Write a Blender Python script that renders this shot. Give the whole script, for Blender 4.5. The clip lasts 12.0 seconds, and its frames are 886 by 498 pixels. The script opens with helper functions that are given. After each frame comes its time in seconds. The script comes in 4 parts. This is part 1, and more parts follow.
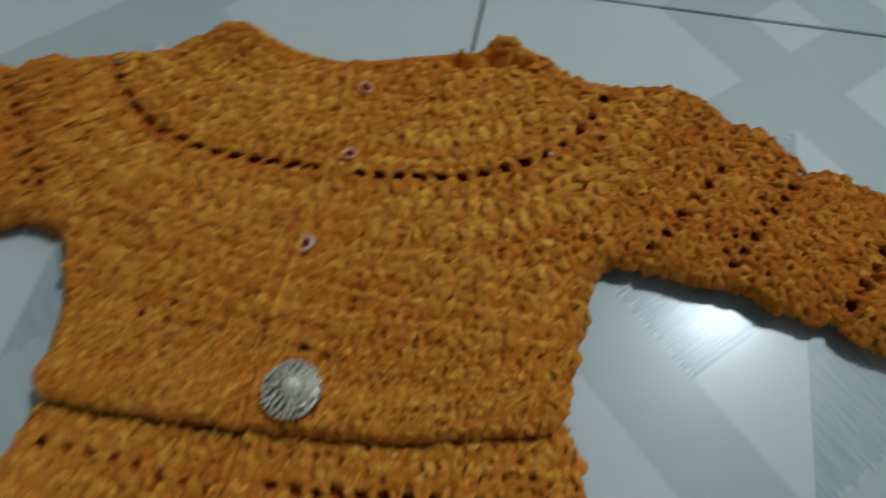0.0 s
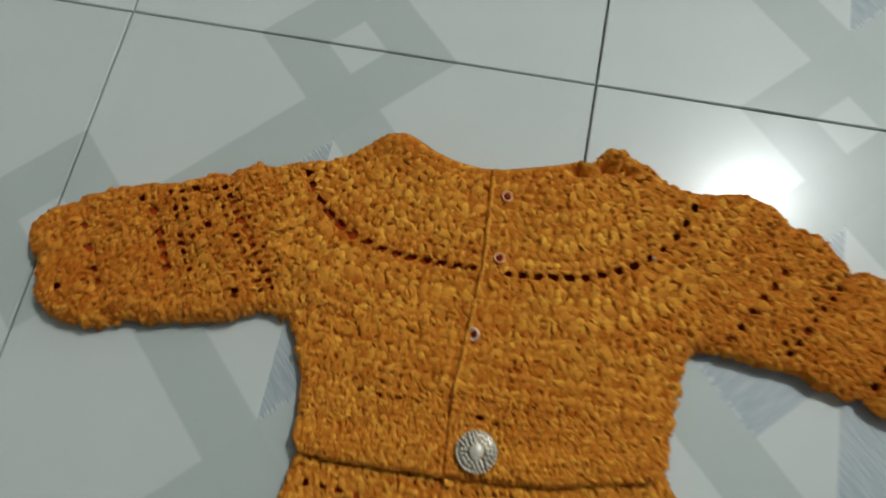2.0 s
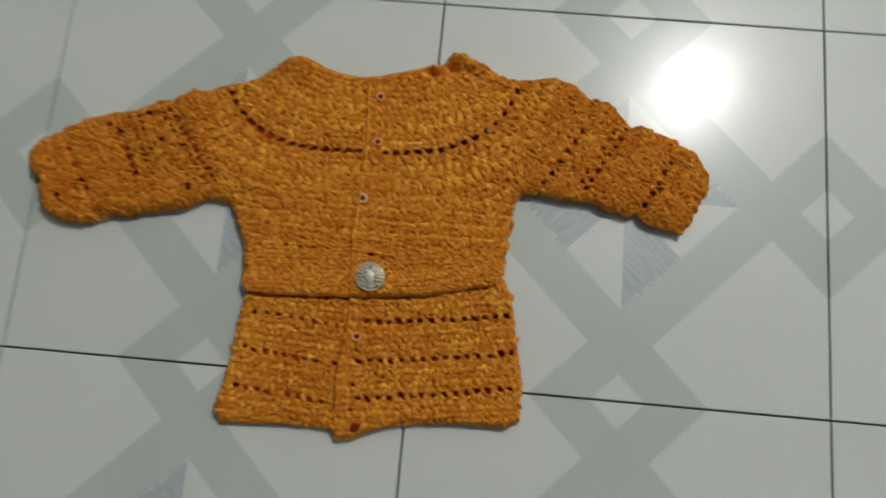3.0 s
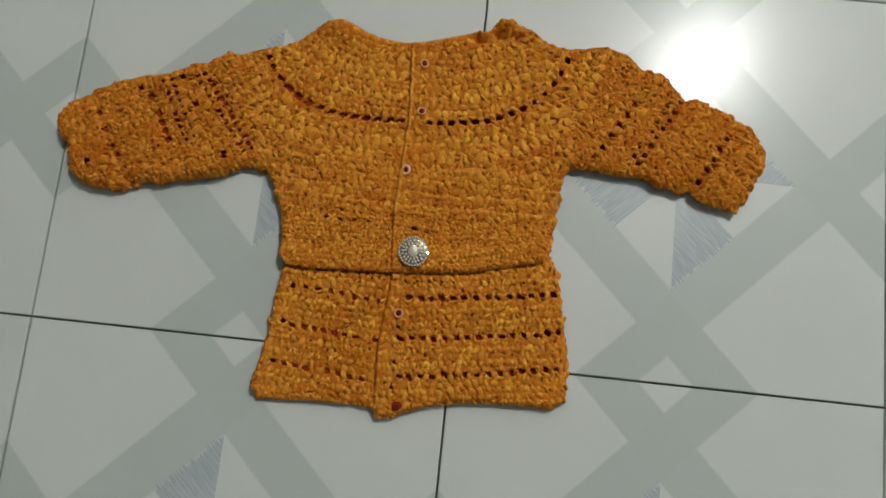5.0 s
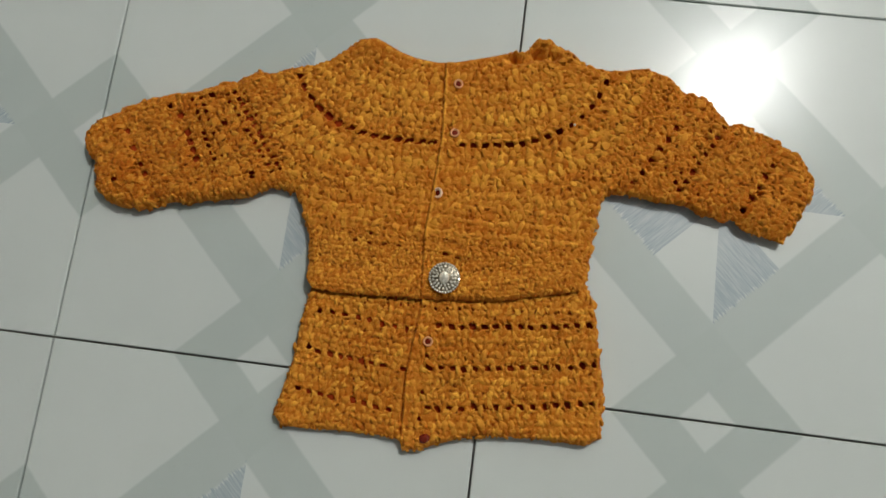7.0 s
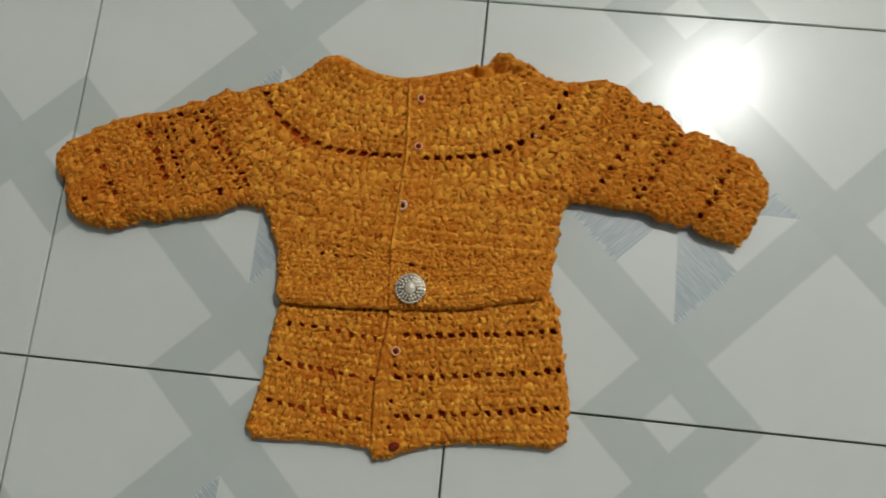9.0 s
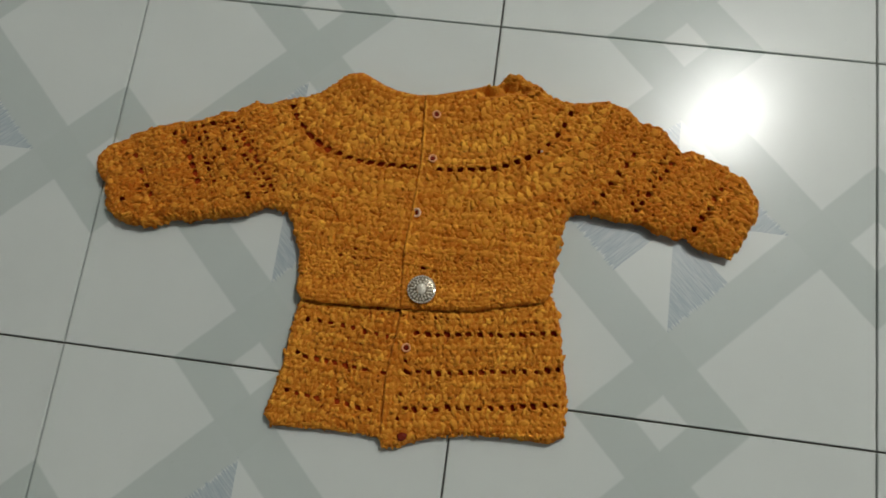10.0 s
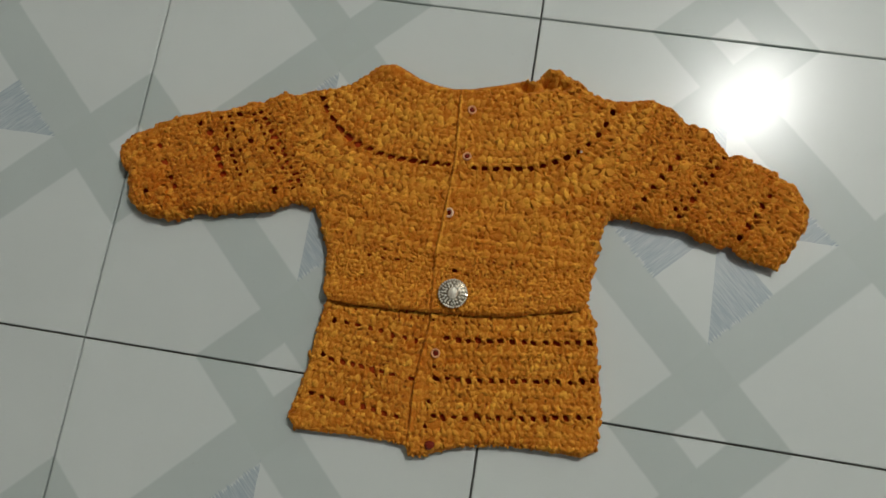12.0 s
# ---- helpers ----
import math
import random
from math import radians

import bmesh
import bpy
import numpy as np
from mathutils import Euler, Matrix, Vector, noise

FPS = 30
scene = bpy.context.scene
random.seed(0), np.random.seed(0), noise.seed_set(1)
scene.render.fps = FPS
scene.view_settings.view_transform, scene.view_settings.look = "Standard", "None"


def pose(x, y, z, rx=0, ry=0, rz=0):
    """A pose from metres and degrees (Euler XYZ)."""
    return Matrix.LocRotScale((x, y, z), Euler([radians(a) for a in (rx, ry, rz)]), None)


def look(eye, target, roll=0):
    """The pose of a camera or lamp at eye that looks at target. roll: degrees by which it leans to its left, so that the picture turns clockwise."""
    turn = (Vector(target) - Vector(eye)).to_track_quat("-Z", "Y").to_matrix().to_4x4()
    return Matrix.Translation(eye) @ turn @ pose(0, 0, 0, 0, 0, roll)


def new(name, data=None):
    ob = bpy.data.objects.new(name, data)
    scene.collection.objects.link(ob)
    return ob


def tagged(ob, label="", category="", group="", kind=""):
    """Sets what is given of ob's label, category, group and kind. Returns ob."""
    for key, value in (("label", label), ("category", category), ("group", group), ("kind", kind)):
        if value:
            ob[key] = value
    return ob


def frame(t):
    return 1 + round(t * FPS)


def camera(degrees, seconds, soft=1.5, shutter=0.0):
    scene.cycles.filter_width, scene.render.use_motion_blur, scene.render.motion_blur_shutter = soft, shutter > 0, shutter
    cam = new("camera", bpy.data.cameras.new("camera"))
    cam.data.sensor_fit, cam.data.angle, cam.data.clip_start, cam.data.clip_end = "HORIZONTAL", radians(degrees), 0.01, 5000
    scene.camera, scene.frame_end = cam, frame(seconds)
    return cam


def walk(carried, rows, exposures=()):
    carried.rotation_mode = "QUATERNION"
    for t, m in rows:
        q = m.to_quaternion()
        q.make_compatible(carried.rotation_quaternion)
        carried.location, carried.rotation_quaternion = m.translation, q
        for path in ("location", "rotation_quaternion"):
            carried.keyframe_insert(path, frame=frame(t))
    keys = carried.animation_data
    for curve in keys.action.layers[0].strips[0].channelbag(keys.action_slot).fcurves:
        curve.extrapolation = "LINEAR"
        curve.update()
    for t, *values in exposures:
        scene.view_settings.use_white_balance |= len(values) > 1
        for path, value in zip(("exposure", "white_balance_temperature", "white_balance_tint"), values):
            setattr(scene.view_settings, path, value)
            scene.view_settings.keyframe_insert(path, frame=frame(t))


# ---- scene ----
cam = camera(62.7, 12.0, shutter=0.5)
PATH = [
    (0, (0.033, -0.295, 0.26), (-0.147, 0.649, -1.494), -0.2),
    (0.2, (0.029, -0.27, 0.247), (-0.059, 0.688, -1.507), 2.3),
    (0.5, (0.003, -0.244, 0.232), (-0.115, 0.684, -1.535), 1.8),
    (0.7, (-0.014, -0.236, 0.214), (-0.113, 0.669, -1.567), 4.0),
    (1, (-0.031, -0.225, 0.203), (-0.1, 0.656, -1.591), 5.7),
    (1.2, (-0.034, -0.214, 0.218), (-0.044, 0.525, -1.641), 5.5),
    (1.5, (-0.036, -0.212, 0.279), (-0.084, 0.471, -1.6), 2.5),
    (1.7, (-0.045, -0.235, 0.326), (-0.142, 0.457, -1.548), 1.1),
    (2, (-0.037, -0.247, 0.393), (-0.204, 0.36, -1.505), -4.4),
    (2.2, (-0.017, -0.263, 0.418), (-0.182, 0.32, -1.488), -3.8),
    (2.5, (0.007, -0.277, 0.463), (-0.08, 0.244, -1.466), -2.0),
    (2.7, (0.01, -0.292, 0.501), (0.003, 0.103, -1.46), 4.9),
    (3, (0.037, -0.309, 0.531), (-0.038, 0.093, -1.427), -5.6),
    (3.2, (0.037, -0.301, 0.553), (-0.109, 0.111, -1.399), -14.3),
    (3.5, (0.024, -0.322, 0.559), (-0.057, 0.152, -1.382), -2.1),
    (3.7, (0.01, -0.321, 0.563), (-0.095, 0.096, -1.39), -6.7),
    (5.3, (-0.001, -0.301, 0.5), (-0.061, 0.022, -1.472), -4.6),
    (5.5, (-0.008, -0.297, 0.493), (-0.07, 0.031, -1.479), -4.4),
    (6, (-0.011, -0.284, 0.489), (-0.127, 0.069, -1.476), -12.9),
    (6.5, (-0.005, -0.3, 0.491), (-0.116, 0.028, -1.479), -12.5),
    (7, (-0.005, -0.296, 0.499), (-0.133, 0.06, -1.465), -12.7),
    (7.2, (-0.001, -0.297, 0.496), (-0.131, 0.062, -1.467), -13.0),
    (8.8, (0.006, -0.31, 0.501), (-0.135, 0.127, -1.446), -10.8),
    (9, (0.014, -0.294, 0.509), (-0.096, 0.086, -1.451), -10.5),
    (9.5, (0.024, -0.298, 0.533), (-0.077, 0.131, -1.418), -8.2),
    (10, (0.017, -0.314, 0.543), (-0.125, 0.123, -1.403), -10.7),
    (10.5, (0.012, -0.303, 0.543), (-0.155, 0.115, -1.405), -13.9),
    (11, (0.009, -0.297, 0.541), (-0.159, 0.104, -1.411), -14.3),
    (11.5, (0.007, -0.299, 0.533), (-0.166, 0.079, -1.423), -15.8),
    (12, (0.0, -0.296, 0.527), (-0.173, 0.082, -1.429), -15.7),
]
EXPOSURES = [
    (0, -0.38, 5500, 3), (0.25, -0.15, 5650, 3), (0.5, 0.02, 5800, 4), (1, 0.02, 5750, -5), (1.5, 0.0, 5650, 3), (2, 0.02, 6150, 7), (2.5, -0.03, 6350, 10), (3, -0.05, 6500, 10),
    (3.5, -0.05, 6500, 10), (5.5, 0.06, 6450, 10), (7, 0.14, 6450, 10), (9, 0.08, 6500, 10), (9.5, 0.0, 6500, 10), (10.5, -0.1, 6500, 10), (12, -0.1, 6500, 10),
]
walk(cam, [(t, look(eye, target, roll)) for t, eye, target, roll in PATH], EXPOSURES)

# ---- world, lamp, exposure ----
world = bpy.data.worlds.new("room_air")
world.use_nodes = True
world.node_tree.nodes["Background"].inputs["Color"].default_value = (0.5, 0.5, 0.5, 1)
world.node_tree.nodes["Background"].inputs["Strength"].default_value = 0.0
scene.world = world
LAMP_POWER = 600.0
LAMP_AT = (0.945, 1.13, 2.55)


# ---- materials ----
def material(name):
    m = bpy.data.materials.new(name)
    m.use_nodes = True
    return m, m.node_tree.nodes, m.node_tree.links, m.node_tree.nodes["Principled BSDF"]


def math_node(nodes, links, op, a, b=None, c=None):
    n = nodes.new("ShaderNodeMath")
    n.operation = op
    for k, v in enumerate((a, b, c)):
        if v is None:
            continue
        if isinstance(v, (int, float)):
            n.inputs[k].default_value = v
        else:
            links.new(v, n.inputs[k])
    return n.outputs[0]


def mix_colour(nodes, links, fac, a, b):
    n = nodes.new("ShaderNodeMix")
    n.data_type = "RGBA"
    for socket, v in ((n.inputs[0], fac), (n.inputs[6], a), (n.inputs[7], b)):
        if isinstance(v, (int, float)):
            socket.default_value = v
        elif isinstance(v, tuple):
            socket.default_value = (*v, 1)
        else:
            links.new(v, socket)
    return n.outputs[2]


def noise_node(nodes, links, scale, detail=3.0, rough=0.5, vector=None):
    n = nodes.new("ShaderNodeTexNoise")
    n.inputs["Scale"].default_value = scale
    n.inputs["Detail"].default_value = detail
    n.inputs["Roughness"].default_value = rough
    if vector is not None:
        links.new(vector, n.inputs["Vector"])
    return n.outputs["Fac"]


def bump_node(nodes, links, bsdf, height, strength, distance):
    n = nodes.new("ShaderNodeBump")
    n.inputs["Strength"].default_value = strength
    n.inputs["Distance"].default_value = distance
    links.new(height, n.inputs["Height"])
    links.new(n.outputs[0], bsdf.inputs["Normal"])


def ramp(nodes, links, fac, lo, hi):
    n = nodes.new("ShaderNodeMapRange")
    n.inputs["From Min"].default_value = lo
    n.inputs["From Max"].default_value = hi
    links.new(fac, n.inputs["Value"])
    return n.outputs[0]


def plain(name, colour, rough=0.5, metal=0.0, grain=0.0, scale=60.0, shine=0.5):
    m, nodes, links, bsdf = material(name)
    n = noise_node(nodes, links, scale)
    dark = tuple(v * 0.86 for v in colour)
    links.new(mix_colour(nodes, links, n, dark, colour), bsdf.inputs["Base Color"])
    bsdf.inputs["Roughness"].default_value = rough
    bsdf.inputs["Metallic"].default_value = metal
    bsdf.inputs["Specular IOR Level"].default_value = shine
    if grain:
        bump_node(nodes, links, bsdf, n, 0.3, grain)
    return m


TILE = 0.3
WHITE, BAND, KNOT = (0.60, 0.63, 0.605), (0.475, 0.52, 0.497), (0.463, 0.508, 0.483)


def tile_material():
    """Glazed floor tile, printed with a lattice of bands, a knot at each edge's middle and brushed triangles in the centre."""
    m, nodes, links, bsdf = material("glazed_tile")
    coord = nodes.new("ShaderNodeTexCoord").outputs["Object"]
    wob = nodes.new("ShaderNodeVectorMath")
    wob.operation = "MULTIPLY_ADD"
    soft = nodes.new("ShaderNodeTexNoise")
    soft.inputs["Scale"].default_value = 70
    links.new(coord, soft.inputs["Vector"])
    links.new(soft.outputs["Color"], wob.inputs[0])
    wob.inputs[1].default_value = (0.0012, 0.0012, 0)
    wob.inputs[2].default_value = (0, 0, 0)
    add = nodes.new("ShaderNodeVectorMath")
    links.new(coord, add.inputs[0])
    links.new(wob.outputs[0], add.inputs[1])
    sep = nodes.new("ShaderNodeSeparateXYZ")
    links.new(add.outputs[0], sep.inputs[0])

    def M(op, a, b=None, c=None):
        return math_node(nodes, links, op, a, b, c)

    def less(a, edge, blur=0.0013):
        n = nodes.new("ShaderNodeMapRange")
        n.inputs["From Min"].default_value = edge + blur
        n.inputs["From Max"].default_value = edge - blur
        links.new(a, n.inputs["Value"])
        return n.outputs[0]

    u, v = M("SUBTRACT", sep.outputs[0], 0.0006), M("SUBTRACT", sep.outputs[1], 0.0006)
    au, av = M("ABSOLUTE", u), M("ABSOLUTE", v)
    centre = M("ADD", au, av)
    near_v = M("ADD", M("ABSOLUTE", M("SUBTRACT", au, 0.15)), av)
    near_h = M("ADD", au, M("ABSOLUTE", M("SUBTRACT", av, 0.15)))
    edge = M("MINIMUM", near_v, near_h)
    inner, outer = less(centre, 0.084), less(centre, 0.132)
    knot, eye = less(edge, 0.064), less(edge, 0.0195)
    # Brushed triangles turn round the tile's centre like a pinwheel.
    plus, minus = less(M("MULTIPLY", u, v), 0.0, 1e-7), less(M("MULTIPLY", M("MULTIPLY", u, v), -1.0), 0.0, 1e-7)
    flat, steep = less(M("SUBTRACT", av, au), 0.0, 0.0005), less(M("SUBTRACT", au, av), 0.0, 0.0005)
    fan = M("MAXIMUM", M("MULTIPLY", minus, flat), M("MULTIPLY", plus, steep))
    # Strokes run square to the tile's inner diamond.
    stroke = nodes.new("ShaderNodeCombineXYZ")
    links.new(M("MULTIPLY", centre, 38.0), stroke.inputs[0])
    links.new(M("MULTIPLY", M("SUBTRACT", au, av), 560.0), stroke.inputs[1])
    links.new(M("SIGN", u), stroke.inputs[2])
    streak = ramp(nodes, links, noise_node(nodes, links, 1.0, 2.0, 0.6, stroke.outputs[0]), 0.36, 0.62)
    ragged = less(M("ADD", centre, M("MULTIPLY_ADD", streak, -0.005, 0.003)), 0.084, 0.0012)
    brushed = M("MULTIPLY", M("MULTIPLY", fan, ragged), M("MULTIPLY", M("MULTIPLY_ADD", streak, 0.5, 0.5), M("MULTIPLY_ADD", centre, 4.5, 0.65)))
    cloud = noise_node(nodes, links, 9.0, 4.0, 0.55, coord)
    white = mix_colour(nodes, links, cloud, tuple(c * 0.95 for c in WHITE), tuple(min(1, c * 1.05) for c in WHITE))
    band = mix_colour(nodes, links, cloud, tuple(c * 0.92 for c in BAND), tuple(c * 1.07 for c in BAND))
    col = mix_colour(nodes, links, outer, white, band)
    col = mix_colour(nodes, links, inner, col, white)
    col = mix_colour(nodes, links, M("MULTIPLY", knot, 0.95), col, KNOT)
    col = mix_colour(nodes, links, eye, col, white)
    col = mix_colour(nodes, links, brushed, col, (0.345, 0.40, 0.437))
    speck = ramp(nodes, links, noise_node(nodes, links, 260.0, 2.0, 0.5, coord), 0.70, 0.78)
    col = mix_colour(nodes, links, M("MULTIPLY", speck, 0.12), col, (0.28, 0.27, 0.24))
    info = nodes.new("ShaderNodeObjectInfo").outputs["Random"]
    hue = nodes.new("ShaderNodeHueSaturation")
    links.new(col, hue.inputs["Color"])
    links.new(M("MULTIPLY_ADD", info, 0.05, 0.975), hue.inputs["Value"])
    links.new(hue.outputs[0], bsdf.inputs["Base Color"])
    smear = noise_node(nodes, links, 14.0, 4.0, 0.6, coord)
    links.new(M("MULTIPLY_ADD", smear, 0.16, 0.28), bsdf.inputs["Roughness"])
    bsdf.inputs["Coat Weight"].default_value = 0.44
    bsdf.inputs["Coat IOR"].default_value = 1.52
    links.new(M("MULTIPLY_ADD", smear, 0.10, 0.16), bsdf.inputs["Coat Roughness"])
    bsdf.inputs["IOR"].default_value = 1.5
    bsdf.inputs["Specular IOR Level"].default_value = 0.14
    bump_node(nodes, links, bsdf, noise_node(nodes, links, 16.0, 2.0, 0.5, coord), 0.12, 0.002)
    return m


def grout_material():
    m, nodes, links, bsdf = material("grout")
    n = math_node(nodes, links, "MULTIPLY", ramp(nodes, links, noise_node(nodes, links, 5.0, 3.0, 0.6), 0.15, 0.85), ramp(nodes, links, noise_node(nodes, links, 230.0, 2.0, 0.6), 0.28, 0.6))
    links.new(mix_colour(nodes, links, n, (0.10, 0.092, 0.082), (0.28, 0.268, 0.24)), bsdf.inputs["Base Color"])
    bsdf.inputs["Roughness"].default_value = 0.9
    return m


def yarn_material(name, dark, light):
    """Chenille yarn: tints for strands and painted shade, short pile and a velvet sheen."""
    m, nodes, links, bsdf = material(name)
    tint = nodes.new("ShaderNodeAttribute")
    tint.attribute_name = "strand"
    coord = nodes.new("ShaderNodeTexCoord").outputs["Object"]
    patch = noise_node(nodes, links, 28.0, 3.0, 0.6, coord)
    pile = noise_node(nodes, links, 1500.0, 2.0, 0.7, coord)
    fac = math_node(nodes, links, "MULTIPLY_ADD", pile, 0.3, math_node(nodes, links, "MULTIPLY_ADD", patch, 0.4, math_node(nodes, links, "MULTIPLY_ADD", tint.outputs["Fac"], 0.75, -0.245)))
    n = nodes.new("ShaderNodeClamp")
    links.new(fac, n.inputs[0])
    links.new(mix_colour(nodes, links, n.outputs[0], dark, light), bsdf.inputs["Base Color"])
    bsdf.inputs["Roughness"].default_value = 0.85
    bsdf.inputs["Specular IOR Level"].default_value = 0.14
    bsdf.inputs["Sheen Weight"].default_value = 0.2
    bsdf.inputs["Sheen Roughness"].default_value = 0.4
    bsdf.inputs["Sheen Tint"].default_value = (1.0, 0.68, 0.32, 1)
    fine = noise_node(nodes, links, 900.0, 3.0, 0.7, coord)
    bump_node(nodes, links, bsdf, fine, 0.55, 0.0006)
    return m


GLAZED, GROUT = tile_material(), grout_material()
YARN = yarn_material("mustard_chenille", (0.47, 0.096, 0.0014), (0.92, 0.472, 0.055))
# A darker, redder copy of the same yarn: the shade inside is painted in.
YARN_SHADED = yarn_material("mustard_chenille_shaded", (0.40, 0.040, 0.003), (0.47, 0.058, 0.004))
# Unseen walls and ceiling: their grey is chosen to hold down bounced light.
WALL = plain("wall_paint", (0.34, 0.35, 0.335), 0.8, 0, 0.0005)
CEIL = plain("ceiling_paint", (0.30, 0.30, 0.29), 0.85, 0, 0.0005)
SILVER = plain("silver_metal", (0.26, 0.22, 0.165), 0.35, 1.0, 0.0001, 900)
PEARL = plain("pearl_pink", (0.80, 0.40, 0.20), 0.5, 0.0, 0.0, 400, 0.15)
IVORY = plain("pearl_ivory", (0.93, 0.66, 0.48), 0.5, 0.0, 0.0, 400, 0.12)
RED_GEM = plain("dark_red_gem", (0.17, 0.013, 0.004), 0.5, 0.0, 0.0, 300, 0.08)
GARNET = plain("garnet_glass", (0.20, 0.018, 0.006), 0.12, 0.0, 0.0, 300, 0.5)
MAT_DARK = plain("dark_pile", (0.022, 0.02, 0.018), 0.95, 0.0, 0.001, 500)
PLASTIC = plain("white_plastic", (0.75, 0.75, 0.73), 0.4)


def crystal_material():
    m, nodes, links, bsdf = material("clear_crystal")
    bsdf.inputs["Base Color"].default_value = (0.97, 0.91, 0.78, 1)
    bsdf.inputs["Roughness"].default_value = 0.05
    bsdf.inputs["Metallic"].default_value = 0.5
    bsdf.inputs["Coat Weight"].default_value = 0.6
    bsdf.inputs["Coat Roughness"].default_value = 0.03
    return m


CRYSTAL = crystal_material()


def glow_material():
    m, nodes, links, bsdf = material("lit_bulb")
    bsdf.inputs["Base Color"].default_value = (0.9, 0.9, 0.88, 1)
    bsdf.inputs["Emission Color"].default_value = (1.0, 1.0, 0.955, 1)
    bsdf.inputs["Emission Strength"].default_value = LAMP_POWER
    return m


GLOW = glow_material()


# ---- building blocks ----
def part(name, bm, mat, parent=None, label="", smooth=False):
    mesh = bpy.data.meshes.new(name)
    bm.to_mesh(mesh)
    bm.free()
    mesh.materials.append(mat)
    if smooth:
        mesh.polygons.foreach_set("use_smooth", [True] * len(mesh.polygons))
    ob = new(name, mesh)
    ob.parent = parent
    if label:
        ob["label"] = label
    return ob


def box(x0, y0, z0, x1, y1, z1, bevel=0.0):
    bm = bmesh.new()
    bmesh.ops.create_cube(bm, size=1)
    for v in bm.verts:
        v.co = ((x0 + x1) / 2 + v.co.x * (x1 - x0), (y0 + y1) / 2 + v.co.y * (y1 - y0), (z0 + z1) / 2 + v.co.z * (z1 - z0))
    if bevel:
        bmesh.ops.bevel(bm, geom=bm.edges[:], offset=bevel, segments=2, affect="EDGES")
    return bm


def lathe(profile, steps=32):
    """A turned body from (radius, height) pairs."""
    bm = bmesh.new()
    rings = []
    for r, z in profile:
        if r < 1e-6:
            rings.append([bm.verts.new((0, 0, z))])
        else:
            rings.append([bm.verts.new((r * math.cos(a), r * math.sin(a), z)) for a in np.linspace(0, 2 * math.pi, steps, endpoint=False)])
    for p, q in zip(rings, rings[1:]):
        for k in range(steps):
            j = (k + 1) % steps
            if len(p) == 1 and len(q) > 1:
                bm.faces.new((p[0], q[k], q[j]))
            elif len(q) == 1 and len(p) > 1:
                bm.faces.new((p[k], q[0], p[j]))
            elif len(p) > 1:
                bm.faces.new((p[k], q[k], q[j], p[j]))
    bmesh.ops.recalc_face_normals(bm, faces=bm.faces[:])
    return bm


def gem(rx, ry, h, sides=8, table=0.5):
    """A faceted stone: girdle, crown and flat table."""
    bm = bmesh.new()
    levels = ((1.0, 0.0), (1.0, 0.25), (0.8, 0.7), (table, 1.0))
    rings = [[bm.verts.new((rx * f * math.cos(2 * math.pi * (k + 0.5 * (n % 2)) / sides), ry * f * math.sin(2 * math.pi * (k + 0.5 * (n % 2)) / sides), h * z)) for k in range(sides)] for n, (f, z) in enumerate(levels)]
    for p, q in zip(rings, rings[1:]):
        for k in range(sides):
            j = (k + 1) % sides
            bm.faces.new((p[k], p[j], q[k]))
            bm.faces.new((p[j], q[j], q[k]))
    bm.faces.new(rings[-1])
    bmesh.ops.recalc_face_normals(bm, faces=bm.faces[:])
    return bm


# ---- the room ----
X0, X1, Y0, Y1, CEILING = -2.1, 2.1, -2.1, 2.1, 2.75
tagged(part("wall_north", box(X0 - 0.12, Y1, -0.02, X1 + 0.12, Y1 + 0.12, CEILING), WALL), "unseen wall of the room, grey to dim the bounce light", "wall", kind="structure")
tagged(part("wall_south", box(X0 - 0.12, Y0 - 0.12, -0.02, X1 + 0.12, Y0, CEILING), WALL), "unseen wall of the room, grey to dim the bounce light", "wall", kind="structure")
tagged(part("wall_east", box(X1, Y0, -0.02, X1 + 0.12, Y1, CEILING), WALL), "unseen wall of the room, grey to dim the bounce light", "wall", kind="structure")
tagged(part("wall_west", box(X0 - 0.12, Y0, -0.02, X0, Y1, CEILING), WALL), "unseen wall of the room, grey to dim the bounce light", "wall", kind="structure")
tagged(part("ceiling", box(X0 - 0.12, Y0 - 0.12, CEILING, X1 + 0.12, Y1 + 0.12, CEILING + 0.1), CEIL), "unseen ceiling, grey to dim the bounce light", "ceiling", kind="structure")
floor = tagged(part("floor", box(X0 - 0.12, Y0 - 0.12, -0.06, X1 + 0.12, Y1 + 0.12, -0.0042), GROUT), "glazed pale floor tiles with a grey lattice print and dark joints", "floor", kind="structure")

lamp = tagged(new("ceiling_lamp"), "lit white bulb lamp hanging from the ceiling", "lamp")
lamp.location = LAMP_AT
part("rose", lathe([(0, 0.2), (0.05, 0.2), (0.05, 0.185), (0.012, 0.175), (0, 0.175)]), PLASTIC, lamp)
part("cord", lathe([(0, 0.18), (0.004, 0.18), (0.004, 0.1), (0, 0.1)], 8), PLASTIC, lamp)
part("socket", lathe([(0, 0.11), (0.018, 0.11), (0.022, 0.06), (0.022, 0.05), (0, 0.05)]), PLASTIC, lamp)
part("bulb", lathe([(0, 0.055), (0.024, 0.052), (0.046, 0.038), (0.072, 0.006), (0.078, -0.022), (0.067, -0.060), (0.040, -0.086), (0, -0.095)]), GLOW, lamp, "glowing opal bulb", True)


# ---- the cardigan ----
CELL = 0.00045
PILE = 1.1
GX, GY = np.arange(-0.312, 0.222, CELL), np.arange(-0.352, -0.036, CELL)
PX, PY = np.meshgrid(GX, GY)


